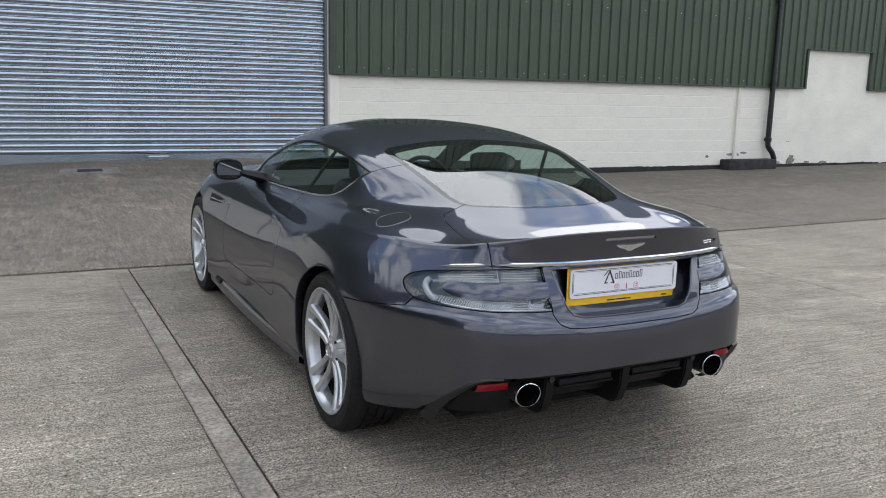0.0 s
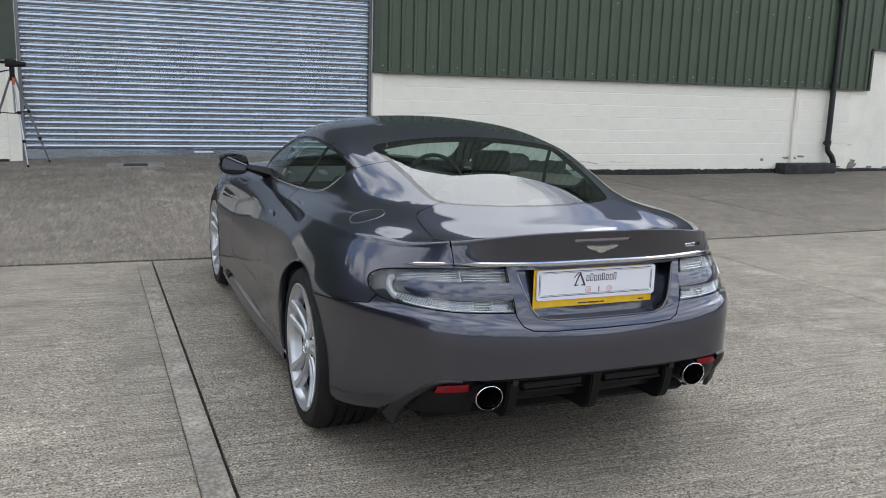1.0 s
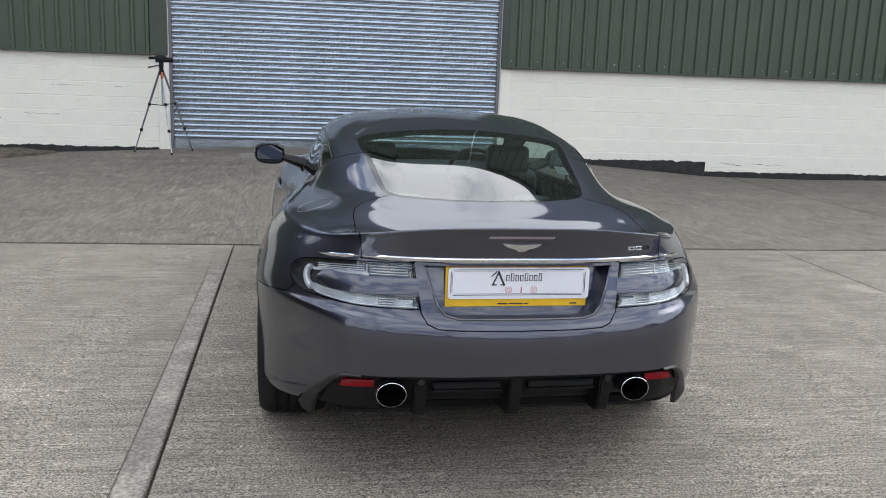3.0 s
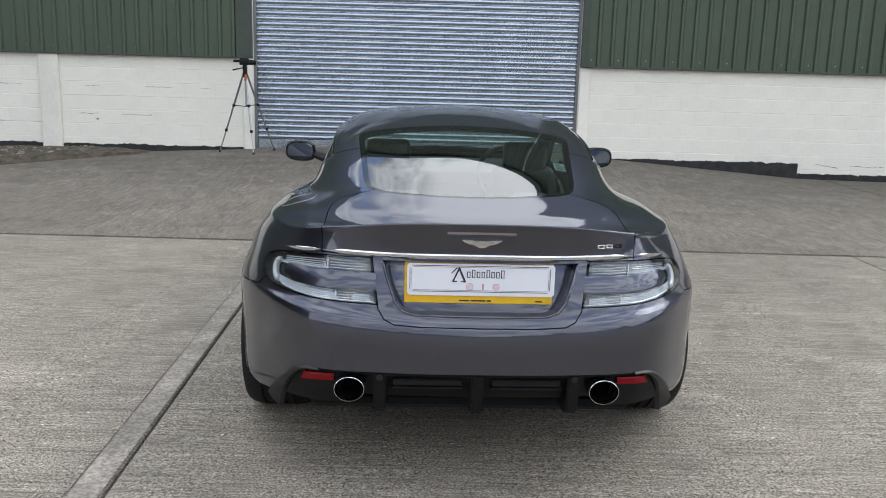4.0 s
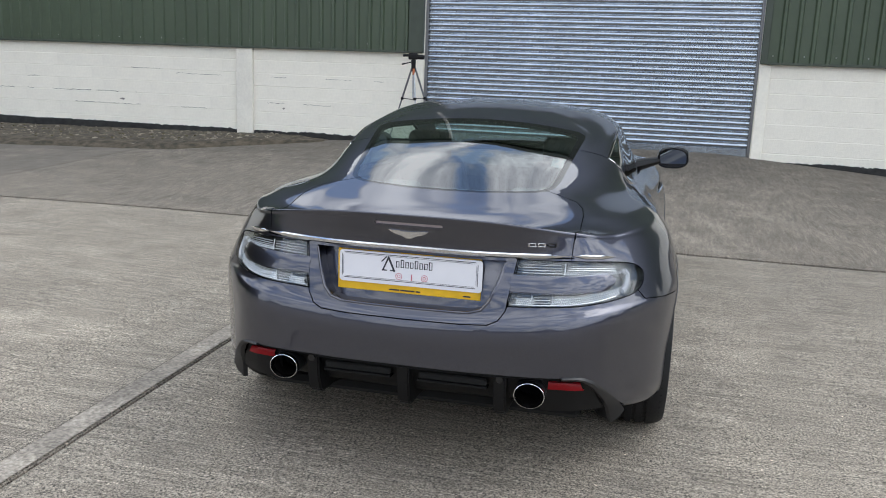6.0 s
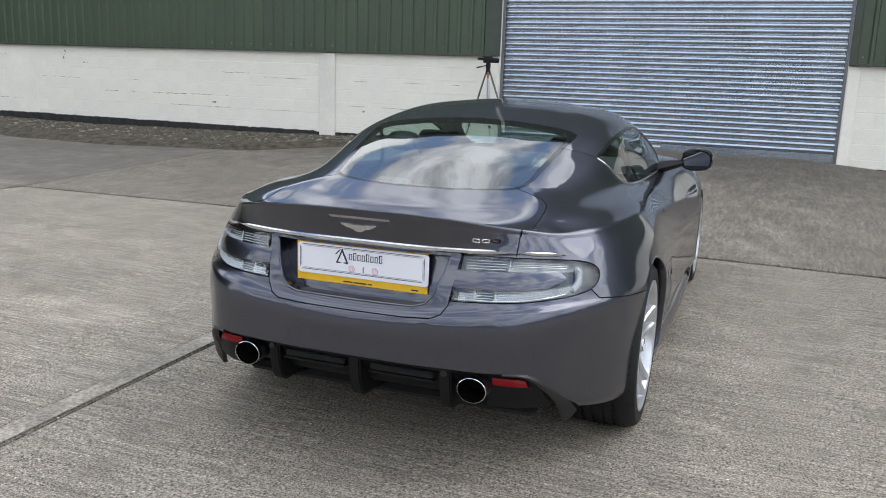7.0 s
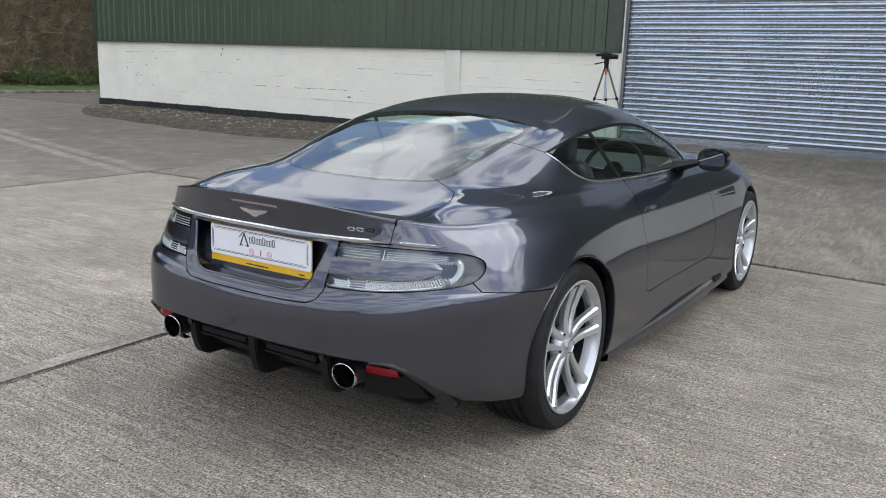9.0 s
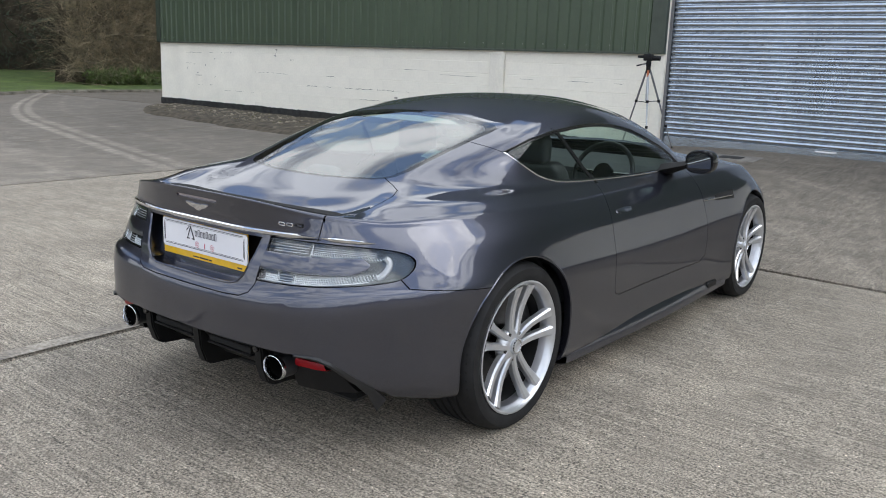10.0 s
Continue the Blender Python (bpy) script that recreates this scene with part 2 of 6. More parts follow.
def concrete(name, brush_scale, tone, streak, grit_fade_y):
    """Weathered yard concrete: exposed grit, brushed lines, broad stains, pale tyre scuffs; less grit and a darker tone
    towards the building.
    """
    m = bpy.data.materials.new(name)
    m.use_nodes = True
    n, l = m.node_tree.nodes, m.node_tree.links
    b = n["Principled BSDF"]
    b.inputs["Roughness"].default_value = 0.82
    b.inputs["Specular IOR Level"].default_value = 0.35
    co = n.new("ShaderNodeTexCoord").outputs["Object"]
    xyz = n.new("ShaderNodeSeparateXYZ")
    l.new(co, xyz.inputs[0])

    def noise_tex(scale, detail=5, rough=0.55, vec=co, dist=0.0):
        t = n.new("ShaderNodeTexNoise")
        for k, v in (("Scale", scale), ("Detail", detail), ("Roughness", rough), ("Distortion", dist)):
            t.inputs[k].default_value = v
        l.new(vec, t.inputs["Vector"])
        return t.outputs["Fac"]

    def rng(val, a, z, lo, hi):
        r = n.new("ShaderNodeMapRange")
        for i, v in enumerate((a, z, lo, hi)):
            r.inputs[i + 1].default_value = v
        l.new(val, r.inputs[0])
        return r.outputs[0]

    def calc(op, a, v):
        x = n.new("ShaderNodeMath")
        x.operation = op
        for i, q in enumerate((a, v)):
            if isinstance(q, (int, float)):
                x.inputs[i].default_value = q
            else:
                l.new(q, x.inputs[i])
        return x.outputs[0]

    def mul(a, v):
        return calc("MULTIPLY", a, v)

    mp = n.new("ShaderNodeMapping")
    mp.inputs["Scale"].default_value = brush_scale
    l.new(co, mp.inputs["Vector"])
    brush = noise_tex(2.2, 6, 0.65, mp.outputs[0], 0.3)
    grit = noise_tex(110, 5, 0.9)
    broad = noise_tex(0.55, 5, 0.6)
    mid = noise_tex(3.4, 6, 0.65, dist=0.6)
    # bare grit in worn patches, thinning from a set y towards the building
    bare_grit = calc("ADD", rng(xyz.outputs["Y"], grit_fade_y, grit_fade_y + 3.2, 0.75, 0.0), rng(mid, 0.3, 0.7, -0.2, 0.35))
    bare_grit = rng(bare_grit, 0.1, 0.8, 0.15, 1.0)
    f = calc("ADD", 1.0, mul(bare_grit, rng(grit, 0.39, 0.61, -0.95, 1.15)))
    f = mul(f, rng(broad, 0.34, 0.66, 0.92, 1.08))
    f = mul(f, rng(mid, 0.3, 0.7, 0.92, 1.09))
    lm = n.new("ShaderNodeMapping")
    lm.inputs["Scale"].default_value = tuple(0.34 * q if q > 3 else 0.4 * q for q in brush_scale)
    l.new(co, lm.inputs["Vector"])
    f = mul(f, rng(noise_tex(2.2, 4, 0.6, lm.outputs[0], 0.2), 0.34, 0.66, 0.92, 1.08))
    sm = n.new("ShaderNodeMapping")
    sm.inputs["Scale"].default_value = (0.35, 2.4, 1.0)
    l.new(co, sm.inputs["Vector"])
    f = mul(f, rng(noise_tex(1.1, 8, 0.66, sm.outputs[0], 0.5), 0.36, 0.68, 0.94, 1.08))
    f = mul(f, rng(brush, 0.32, 0.68, 1 - streak, 1 + streak))
    # tone a quarter darker where the grit is thin, so darker towards the building
    f = mul(f, rng(bare_grit, 0.15, 1.0, 0.74, 1.0))
    st = n.new("ShaderNodeTexVoronoi")
    st.inputs["Scale"].default_value = 46
    l.new(co, st.inputs["Vector"])
    chips = n.new("ShaderNodeSeparateColor")
    l.new(st.outputs["Color"], chips.inputs[0])
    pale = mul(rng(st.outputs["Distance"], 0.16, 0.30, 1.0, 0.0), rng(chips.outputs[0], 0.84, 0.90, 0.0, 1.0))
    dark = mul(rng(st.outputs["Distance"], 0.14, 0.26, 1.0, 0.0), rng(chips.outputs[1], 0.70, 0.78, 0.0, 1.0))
    f = mul(f, rng(mul(pale, bare_grit), 0, 1, 1.0, 2.0))
    f = mul(f, rng(mul(dark, bare_grit), 0, 1, 1.0, 0.22))
    s2 = n.new("ShaderNodeTexVoronoi")
    s2.inputs["Scale"].default_value = 85
    l.new(co, s2.inputs["Vector"])
    fine = n.new("ShaderNodeSeparateColor")
    l.new(s2.outputs["Color"], fine.inputs[0])
    small = mul(rng(s2.outputs["Distance"], 0.22, 0.36, 1.0, 0.0), rng(fine.outputs[0], 0.50, 0.60, 0.0, 1.0))
    pit = mul(rng(s2.outputs["Distance"], 0.22, 0.36, 1.0, 0.0), rng(fine.outputs[1], 0.62, 0.70, 0.0, 1.0))
    f = mul(f, rng(mul(small, bare_grit), 0, 1, 1.0, 1.5))
    f = mul(f, rng(mul(pit, bare_grit), 0, 1, 1.0, 0.38))
    # pale tyre scuffs in long curves
    bend = calc("POWER", calc("MAXIMUM", calc("SUBTRACT", -12.5, xyz.outputs["X"]), 0.0), 2.0)
    path = calc("SUBTRACT", calc("ADD", xyz.outputs["Y"], mul(xyz.outputs["X"], 0.235)), mul(bend, 0.035))
    reach = rng(xyz.outputs["X"], -4.2, -6.0, 0.0, 1.0)
    for off, amount in ((5.62, 0.60), (5.92, 0.52), (6.75, 0.13), (4.3, 0.10)):
        d = calc("ABSOLUTE", calc("SUBTRACT", path, off), 0.0)
        f = mul(f, calc("ADD", 1.0, mul(mul(rng(d, 0.05, 0.13, amount, 0.0), reach), rng(mid, 0.3, 0.6, 0.5, 1.2))))
    for cx, cy, rad, amount in ((3.2, -4.0, 8.45, 0.24), (3.2, -4.0, 8.15, 0.18), (-3.5, 3.0, 9.3, 0.16), (-3.2, 2.6, 8.0, 0.14), (11.0, 12.0, 8.6, 0.2), (10.6, 11.5, 9.9, 0.16)):
        vd = n.new("ShaderNodeVectorMath")
        vd.operation = "DISTANCE"
        vd.inputs[1].default_value = (cx, cy, 0)
        l.new(co, vd.inputs[0])
        d = calc("ABSOLUTE", calc("SUBTRACT", vd.outputs["Value"], rad), 0.0)
        f = mul(f, calc("ADD", 1.0, mul(rng(d, 0.06, 0.16, amount, 0.0), rng(broad, 0.4, 0.6, 0.0, 1.3))))
    oi = n.new("ShaderNodeObjectInfo")
    f = mul(f, rng(oi.outputs["Random"], 0, 1, 0.93, 1.06))
    sc = n.new("ShaderNodeVectorMath")
    sc.operation = "SCALE"
    sc.inputs[0].default_value = tone
    l.new(f, sc.inputs["Scale"])
    l.new(sc.outputs[0], b.inputs["Base Color"])
    bp = n.new("ShaderNodeBump")
    bp.inputs["Strength"].default_value, bp.inputs["Distance"].default_value = 0.5, 0.006
    l.new(calc("ADD", mul(grit, bare_grit), mul(brush, 2.2)), bp.inputs["Height"])
    l.new(bp.outputs[0], b.inputs["Normal"])
    return m


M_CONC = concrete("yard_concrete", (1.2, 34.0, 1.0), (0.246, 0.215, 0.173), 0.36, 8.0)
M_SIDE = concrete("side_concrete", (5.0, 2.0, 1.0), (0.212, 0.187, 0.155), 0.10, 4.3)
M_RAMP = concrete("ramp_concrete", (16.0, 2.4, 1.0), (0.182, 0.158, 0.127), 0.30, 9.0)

# ---- mesh helpers ----


def mesh_of(name, bm, material, smooth=True, angle=40):
    me = bpy.data.meshes.new(name)
    bmesh.ops.recalc_face_normals(bm, faces=bm.faces) if smooth is None else None
    bm.to_mesh(me)
    bm.free()
    me.materials.append(material)
    if smooth:
        me.shade_smooth()
        me.set_sharp_from_angle(angle=radians(angle))
    return me


def part(name, bm, material, parent, label="", smooth=True, angle=40):
    """Links a bmesh as one mesh object under a thing or a part."""
    ob = new(name, mesh_of(name, bm, material, smooth, angle))
    ob.parent = parent
    if label:
        ob["label"] = label
    return ob


def solid(name, bm, material, label, category, kind="", group="", smooth=True, angle=40, m=None):
    """A top-level thing that is one mesh."""
    ob = new(name, mesh_of(name, bm, material, smooth, angle))
    if m is not None:
        ob.matrix_world = m
    return tagged(ob, label, category, group, kind)


def empty(name, m, label, category, group="", kind=""):
    ob = new(name)
    ob.matrix_world = m
    return tagged(ob, label, category, group, kind)


def box(lo, hi, bevel=0.0, bm=None, seg=1):
    bm = bm or bmesh.new()
    r = bmesh.ops.create_cube(bm, size=1.0)
    c = [(a + b) / 2 for a, b in zip(lo, hi)]
    s = [b - a for a, b in zip(lo, hi)]
    for v in r["verts"]:
        v.co = Vector((v.co.x * s[0] + c[0], v.co.y * s[1] + c[1], v.co.z * s[2] + c[2]))
    if bevel:
        es = list({e for v in r["verts"] for e in v.link_edges})
        bmesh.ops.bevel(bm, geom=es, offset=bevel, segments=seg, affect="EDGES", profile=0.5)
    return bm


def tube(points, radius, sides=10, bm=None, cap=True):
    """A round bar along points; radius a number or one for each point."""
    bm = bm or bmesh.new()
    pts = [Vector(p) for p in points]
    rings = []
    for i, p in enumerate(pts):
        d = (pts[min(i + 1, len(pts) - 1)] - pts[max(i - 1, 0)]).normalized()
        a = d.orthogonal() if i == 0 else (rings_a - d * rings_a.dot(d))
        a = a.normalized()
        rings_a = a
        b = d.cross(a)
        r = radius[i] if isinstance(radius, (list, tuple)) else radius
        rings.append([bm.verts.new(p + (a * math.cos(k * math.tau / sides) + b * math.sin(k * math.tau / sides)) * r) for k in range(sides)])
    for r0, r1 in zip(rings, rings[1:]):
        for k in range(sides):
            bm.faces.new((r0[k], r0[(k + 1) % sides], r1[(k + 1) % sides], r1[k]))
    if cap:
        bm.faces.new(rings[0][::-1])
        bm.faces.new(rings[-1])
    return bm


def lathe(profile, n=48, bm=None, axis="X"):
    """Turns (along, radius) points round the axis."""
    bm = bm or bmesh.new()
    rows = []
    for a, r in profile:
        row = []
        for k in range(n):
            t = k * math.tau / n
            p = (a, r * math.cos(t), r * math.sin(t)) if axis == "X" else (r * math.cos(t), r * math.sin(t), a)
            row.append(bm.verts.new(p))
        rows.append(row)
    for r0, r1 in zip(rows, rows[1:]):
        for k in range(n):
            bm.faces.new((r0[k], r1[k], r1[(k + 1) % n], r0[(k + 1) % n]))
    return bm


def plate_of(poly, y0, y1, bm=None, axis="y"):
    """A slab from an outline in x, z, between two depths."""
    bm = bm or bmesh.new()
    put = (lambda p, d: (p[0], d, p[1])) if axis == "y" else (lambda p, d: (d, p[0], p[1])) if axis == "x" else (lambda p, d: (p[0], p[1], d))
    a = [bm.verts.new(put(p, y0)) for p in poly]
    b = [bm.verts.new(put(p, y1)) for p in poly]
    n = len(poly)
    bm.faces.new(a)
    bm.faces.new(b[::-1])
    for i in range(n):
        bm.faces.new((a[i], b[i], b[(i + 1) % n], a[(i + 1) % n]))
    bmesh.ops.recalc_face_normals(bm, faces=bm.faces)
    return bm


# ---- ground ----
EDGE_X = [-60, -30, -14.5, -9, -5, -2.5, -0.9, 0.2, 3.6, 4.6, 6.1, 7.4, 9.0, 15, 60]
EDGE_Z = [0.5, 0.45, 0.34, 0.25, 0.26, 0.30, 0.36, 0.40, 0.37, 0.28, 0.145, 0.03, -0.01, -0.02, -0.1]
RAMP_Y, WALL_Y = 7.0, 12.5
CROSSFALL = 0.7  # degrees by which the yard falls to the east


def gz(x, y):
    """Height of the yard: level where the car stands, then a ramp up to the building."""
    r = min(1.0, max(0.0, (y - RAMP_Y) / (WALL_Y - RAMP_Y)))
    fall = math.tan(radians(CROSSFALL)) * min(4.0, max(-4.0, x - 2.04))
    return float(np.interp(x, EDGE_X, EDGE_Z)) * r - fall * (1 - r)


def sheet(xs, ys, z, bm=None):
    bm = bm or bmesh.new()
    rows = [[bm.verts.new((x, y, z(x, y))) for x in xs] for y in ys]
    for r0, r1 in zip(rows, rows[1:]):
        for i in range(len(xs) - 1):
            bm.faces.new((r0[i], r0[i + 1], r1[i + 1], r1[i]))
    return bm


def steps(a, b, d):
    n = max(1, int(round((b - a) / d)))
    return [a + (b - a) * i / n for i in range(n + 1)]


gx = sorted(set([-900, -300, -100] + steps(-60, 60, 2.0) + EDGE_X + [100, 300, 900]))
gy = sorted(set([-900, -300, -100] + steps(-40, 40, 2.0) + [RAMP_Y, WALL_Y, 100, 300, 900]))
solid("ground", sheet(gx, gy, lambda x, y: gz(x, y) - 0.042), M_JOINT, "dark dirt-filled ground bed under the concrete slabs", "ground", "structure")
pavement = empty("pavement", Matrix(), "weathered grey concrete yard cast in large brushed slabs", "concrete yard", kind="structure")


def joint_x(k, y):
    """The long joints run nearly straight away from the camera."""
    base = [-24.0, -18.5, -13.0, -9.2, -4.72, 0.82, 5.55, 10.2, 15.0, 20.0, 26.0][k]
    if k == 4:
        return -4.60 - 0.04 * (min(max(y, 3.0), RAMP_Y) - 5.8)
    return base - (0.042 * (y - 2.2) if k == 5 else 0.0)


def ramp_x(k, y):
    base = [-24.0, -19.0, -13.4, -9.2, -4.67, 8.03, 13.5, 20.0, 26.0][k]
    return base - (0.057 * (y - RAMP_Y) if k == 5 else 0.0)


def slab(x0, x1, y0, y1, gap=0.03, side_gap=0.0065):
    """One slab: flat top, rounded arris, sides going down into the joint."""
    bm = bmesh.new()
    nx, ny = max(2, int((x1(y0) - x0(y0)) / 0.6)), max(2, int((y1 - y0) / 0.6))
    us = [0.0, 0.004] + steps(0.03, 0.97, 0.94 / nx) + [0.996, 1.0]
    vs = [0.0, 0.004] + steps(0.03, 0.97, 0.94 / ny) + [0.996, 1.0]
    rows = []
    for j, v in enumerate(vs):
        y = y0 + gap + (y1 - y0 - 2 * gap) * v
        row = []
        for i, u in enumerate(us):
            a, b = x0(y) + side_gap, x1(y) - side_gap
            x = a + (b - a) * u
            rim = i in (0, len(us) - 1) or j in (0, len(vs) - 1)
            row.append(bm.verts.new((x, y, gz(x, y) - (0.007 if rim else 0.0))))
        rows.append(row)
    for r0, r1 in zip(rows, rows[1:]):
        for i in range(len(us) - 1):
            bm.faces.new((r0[i], r0[i + 1], r1[i + 1], r1[i]))
    edge = [e for e in bm.edges if e.is_boundary]
    ext = bmesh.ops.extrude_edge_only(bm, edges=edge)
    for v in ext["geom"]:
        if isinstance(v, bmesh.types.BMVert):
            v.co.z -= 0.05
    bmesh.ops.recalc_face_normals(bm, faces=bm.faces)
    return bm


for y0, y1, lay, count in ((-26.0, -14.0, joint_x, 10), (-14.0, -4.6, joint_x, 10), (-4.6, RAMP_Y, joint_x, 10), (RAMP_Y, 12.62, ramp_x, 8), (12.62, 24.0, ramp_x, 2)):
    for k in range(count):
        if k < 4 and y1 > -4.0 and y0 < 12.0:
            continue
        part("slab", slab(lambda y, k=k: lay(k, y), lambda y, k=k: lay(k + 1, y), y0, y1), M_RAMP if lay is ramp_x else M_CONC, pavement)
# the slabs west of the ramp run through to the wall without a break
for k in range(4):
    part("slab", slab(lambda y, k=k: joint_x(k, y), lambda y, k=k: joint_x(k + 1, y) - (0.06 if k == 3 and y < RAMP_Y else 0), -4.6, 12.62, side_gap=0.006), M_SIDE, pavement)
# trowelled band beside the long joint
band = bmesh.new()
for i in range(12):
    y = -4.5 + i * 0.955
    rows = [band.verts.new((joint_x(5, y) - d, y, gz(joint_x(5, y) - d, y) + 0.004)) for d in (0.115, 0.010)]
    if i:
        band.faces.new((last[0], last[1], rows[1], rows[0]))
    last = rows
groove = bmesh.new()
for i in range(47):
    y = -4.5 + i * 0.244
    d = 0.121 + 0.006 * noise.noise((y * 1.1, 0, 7))
    w = 0.0016 + 0.0012 * noise.noise((y * 5, 0, 3))
    rows = [groove.verts.new((joint_x(5, y) - d - q, y, gz(joint_x(5, y) - d, y) + 0.0045)) for q in (w, -w)]
    if i:
        groove.faces.new((last[0], last[1], rows[1], rows[0]))
    last = rows
part("hairline", groove, M_HAIR, pavement, "hairline crack along the trowelled strip", smooth=False)
M_BAND = mat("trowelled_concrete", (0.300, 0.264, 0.218), 0.85, var=0.22, scale=5, bump=0.35, bscale=90, fine=0.45)
part("trowelled_strip", band, M_BAND, pavement, "smoother trowelled strip along the joint")

# ---- the building; its level differs a little from the yard's ----
B = Matrix.Translation((2, WALL_Y, 0)) @ pose(0, 0, 0, 0, 0.66, 0) @ Matrix.Translation((-2, -WALL_Y, 0))
CLAD_Z, MID_X = 1.665, 6.0
DOOR_L, DOOR_R, DOOR_TOP = -0.87, 3.96, 4.4
END_L, END_R = -14.02, 34.0


def top(x):
    """The verge of the gable: highest over the door."""
    return max(9.15 - 0.205 * abs(x - MID_X), 4.2)


def walled(name, x0, x1, z0, label):
    xs = sorted([x0, x1] + [x for x in (MID_X - 20, MID_X, MID_X + 20) if x0 < x < x1])
    poly = [(x0, z0), (x1, z0)] + [(x, top(x)) for x in reversed(xs)]
    return solid(name, plate_of(poly, WALL_Y, WALL_Y + 0.22), M_WALL, label, "wall", "structure", smooth=False, m=B)


wall_l = walled("wall_left", END_L, DOOR_L, -0.6, "white-painted blockwork wall below green sheeting")
wall_r = walled("wall_right", DOOR_R, END_R, -0.6, "white-painted blockwork wall beside the roller door")
walled("wall_lintel", DOOR_L, DOOR_R, DOOR_TOP, "wall above the roller door")
solid("wall_west", box((END_L, WALL_Y + 0.22, -0.6), (END_L + 0.22, 44, top(END_L))), M_CLAD, "side wall of the warehouse", "wall", "structure", smooth=False, m=B)
roof = bmesh.new()
rows = [[roof.verts.new((x, y, top(x) + dz)) for x in (END_L - 0.2, MID_X, MID_X + 20, END_R)] for y, dz in ((WALL_Y - 0.14, 0.004), (44, 0.004), (44, 0.16), (WALL_Y - 0.14, 0.16))]
for k in range(4):
    for i in range(3):
        roof.faces.new((rows[k][i], rows[k][i + 1], rows[(k + 1) % 4][i + 1], rows[(k + 1) % 4][i]))
roof.faces.new([r[0] for r in rows]), roof.faces.new([r[3] for r in rows])
bmesh.ops.recalc_face_normals(roof, faces=roof.faces)
solid("roof", roof, M_CLADTRIM, "dark sheet roof of the warehouse", "roof", "structure", smooth=False, m=B)

# white jambs and pilasters
for nm, parent, x0, x1, z0, d in (("pilaster", wall_l, -4.02, -3.73, -0.1, 0.055), ("pilaster", wall_r, 12.02, 12.10, -0.3, 0.055), ("jamb", wall_r, 3.965, 4.11, 0.0, 0.03),
                               ("jamb", wall_l, -1.02, -0.875, 0.0, 0.022)):
    part(nm, box((x0, WALL_Y - d, z0), (x1, WALL_Y + 0.05, CLAD_Z - 0.019), 0.006), M_PILASTER if nm == "pilaster" else M_WALL, parent, smooth=False)

# block courses, painted over
COURSE, LONG = 0.205, 0.452
bb = bmesh.new()
ends = [[bb.verts.new((x, y, z)) for y, z in ((0.03, 0.0030), (0.006, 0.0030), (0, 0.0085), (0, COURSE - 0.0075), (0.006, COURSE - 0.0024), (0.03, COURSE - 0.0024))] for x in (-LONG / 2, LONG / 2)]
for i in range(5):
    bb.faces.new((ends[0][i], ends[0][i + 1], ends[1][i + 1], ends[1][i]))
bmesh.ops.recalc_face_normals(bb, faces=bb.faces)
block_me = mesh_of("block", bb, M_WALL, False)
rest = {wall_l: bmesh.new(), wall_r: bmesh.new()}


def course_blocks(parent, x0, x1, z_lo, z_hi):
    rng = random.Random(int(x0 * 10))
    row, z = 0, z_hi - COURSE
    while z > z_lo - 0.2:
        x = x0 - (LONG / 2 if row % 2 else 0.0)
        lay = rng.uniform(-0.0014, 0.0014)
        while x < x1 - 0.02:
            a, b = max(x, x0), min(x + LONG, x1)
            if b - a > 0.04:
                y = WALL_Y - 0.0042 + lay + rng.uniform(-0.0003, 0.0003)
                if -10.5 < a < 13.0:
                    o = new("block", block_me)
                    o.parent = parent
                    o.matrix_basis = Matrix.LocRotScale(((a + b) / 2, y, z + rng.uniform(-0.0012, 0.0012)), None, ((b - a) / LONG, 1, 1))
                else:
                    box((a, y, z + 0.002), (b, y + 0.03, z + COURSE - 0.002), 0.0, rest[parent])
            x += LONG
        z -= COURSE
        row += 1


course_blocks(wall_l, END_L, -4.025, 0.2, CLAD_Z)
course_blocks(wall_l, -3.725, -1.022, 0.3, CLAD_Z)
course_blocks(wall_r, 4.115, 11.925, 0.1, CLAD_Z)
course_blocks(wall_r, 12.005, 20.0, 0.1, CLAD_Z)
course_blocks(wall_r, 13.75, 15.5, CLAD_Z + 0.2, CLAD_Z + 4 * COURSE)
for w, bm in rest.items():
    tagged(part("blocks", bm, M_WALL, w, smooth=False), kind="stuff")

# black bitumen damp course
def brushed_band(x0, x1, d, h):
    """A strip painted by hand along the wall foot, with an uneven, chipped upper edge."""
    bm = bmesh.new()
    last = None
    for x in steps(x0, x1, 0.03):
        z = h + 0.016 * noise.noise((x * 1.7, 0, 2)) + 0.014 * noise.noise((x * 9, 0, 4)) + 0.012 * noise.noise((x * 31, 0, 9)) - 0.07 * max(0, noise.noise((x * 4.3, 3, 1)) - 0.38)
        row = [bm.verts.new(p) for p in ((x, WALL_Y, -0.3), (x, WALL_Y - d, -0.3), (x, WALL_Y - d, z - 0.006), (x, WALL_Y - d + 0.008, z), (x, WALL_Y, z))]
        if last:
            for k in range(4):
                bm.faces.new((last[k], last[k + 1], row[k + 1], row[k]))
        else:
            bm.faces.new(row)
        last = row
    bm.faces.new(last)
    bmesh.ops.recalc_face_normals(bm, faces=bm.faces)
    return bm


part("damp_course", brushed_band(END_L - 0.01, -4.03, 0.032, 0.345), M_BITUMEN, wall_l, "chipped black bitumen strip along the wall base", smooth=False)
part("damp_course", brushed_band(-3.72, -1.03, 0.030, 0.345), M_BITUMEN, wall_l, smooth=False)
part("damp_course", brushed_band(4.125, 7.32, 0.05, 0.325), M_BITUMEN, wall_r, "chipped black bitumen strip at the wall base", smooth=False)
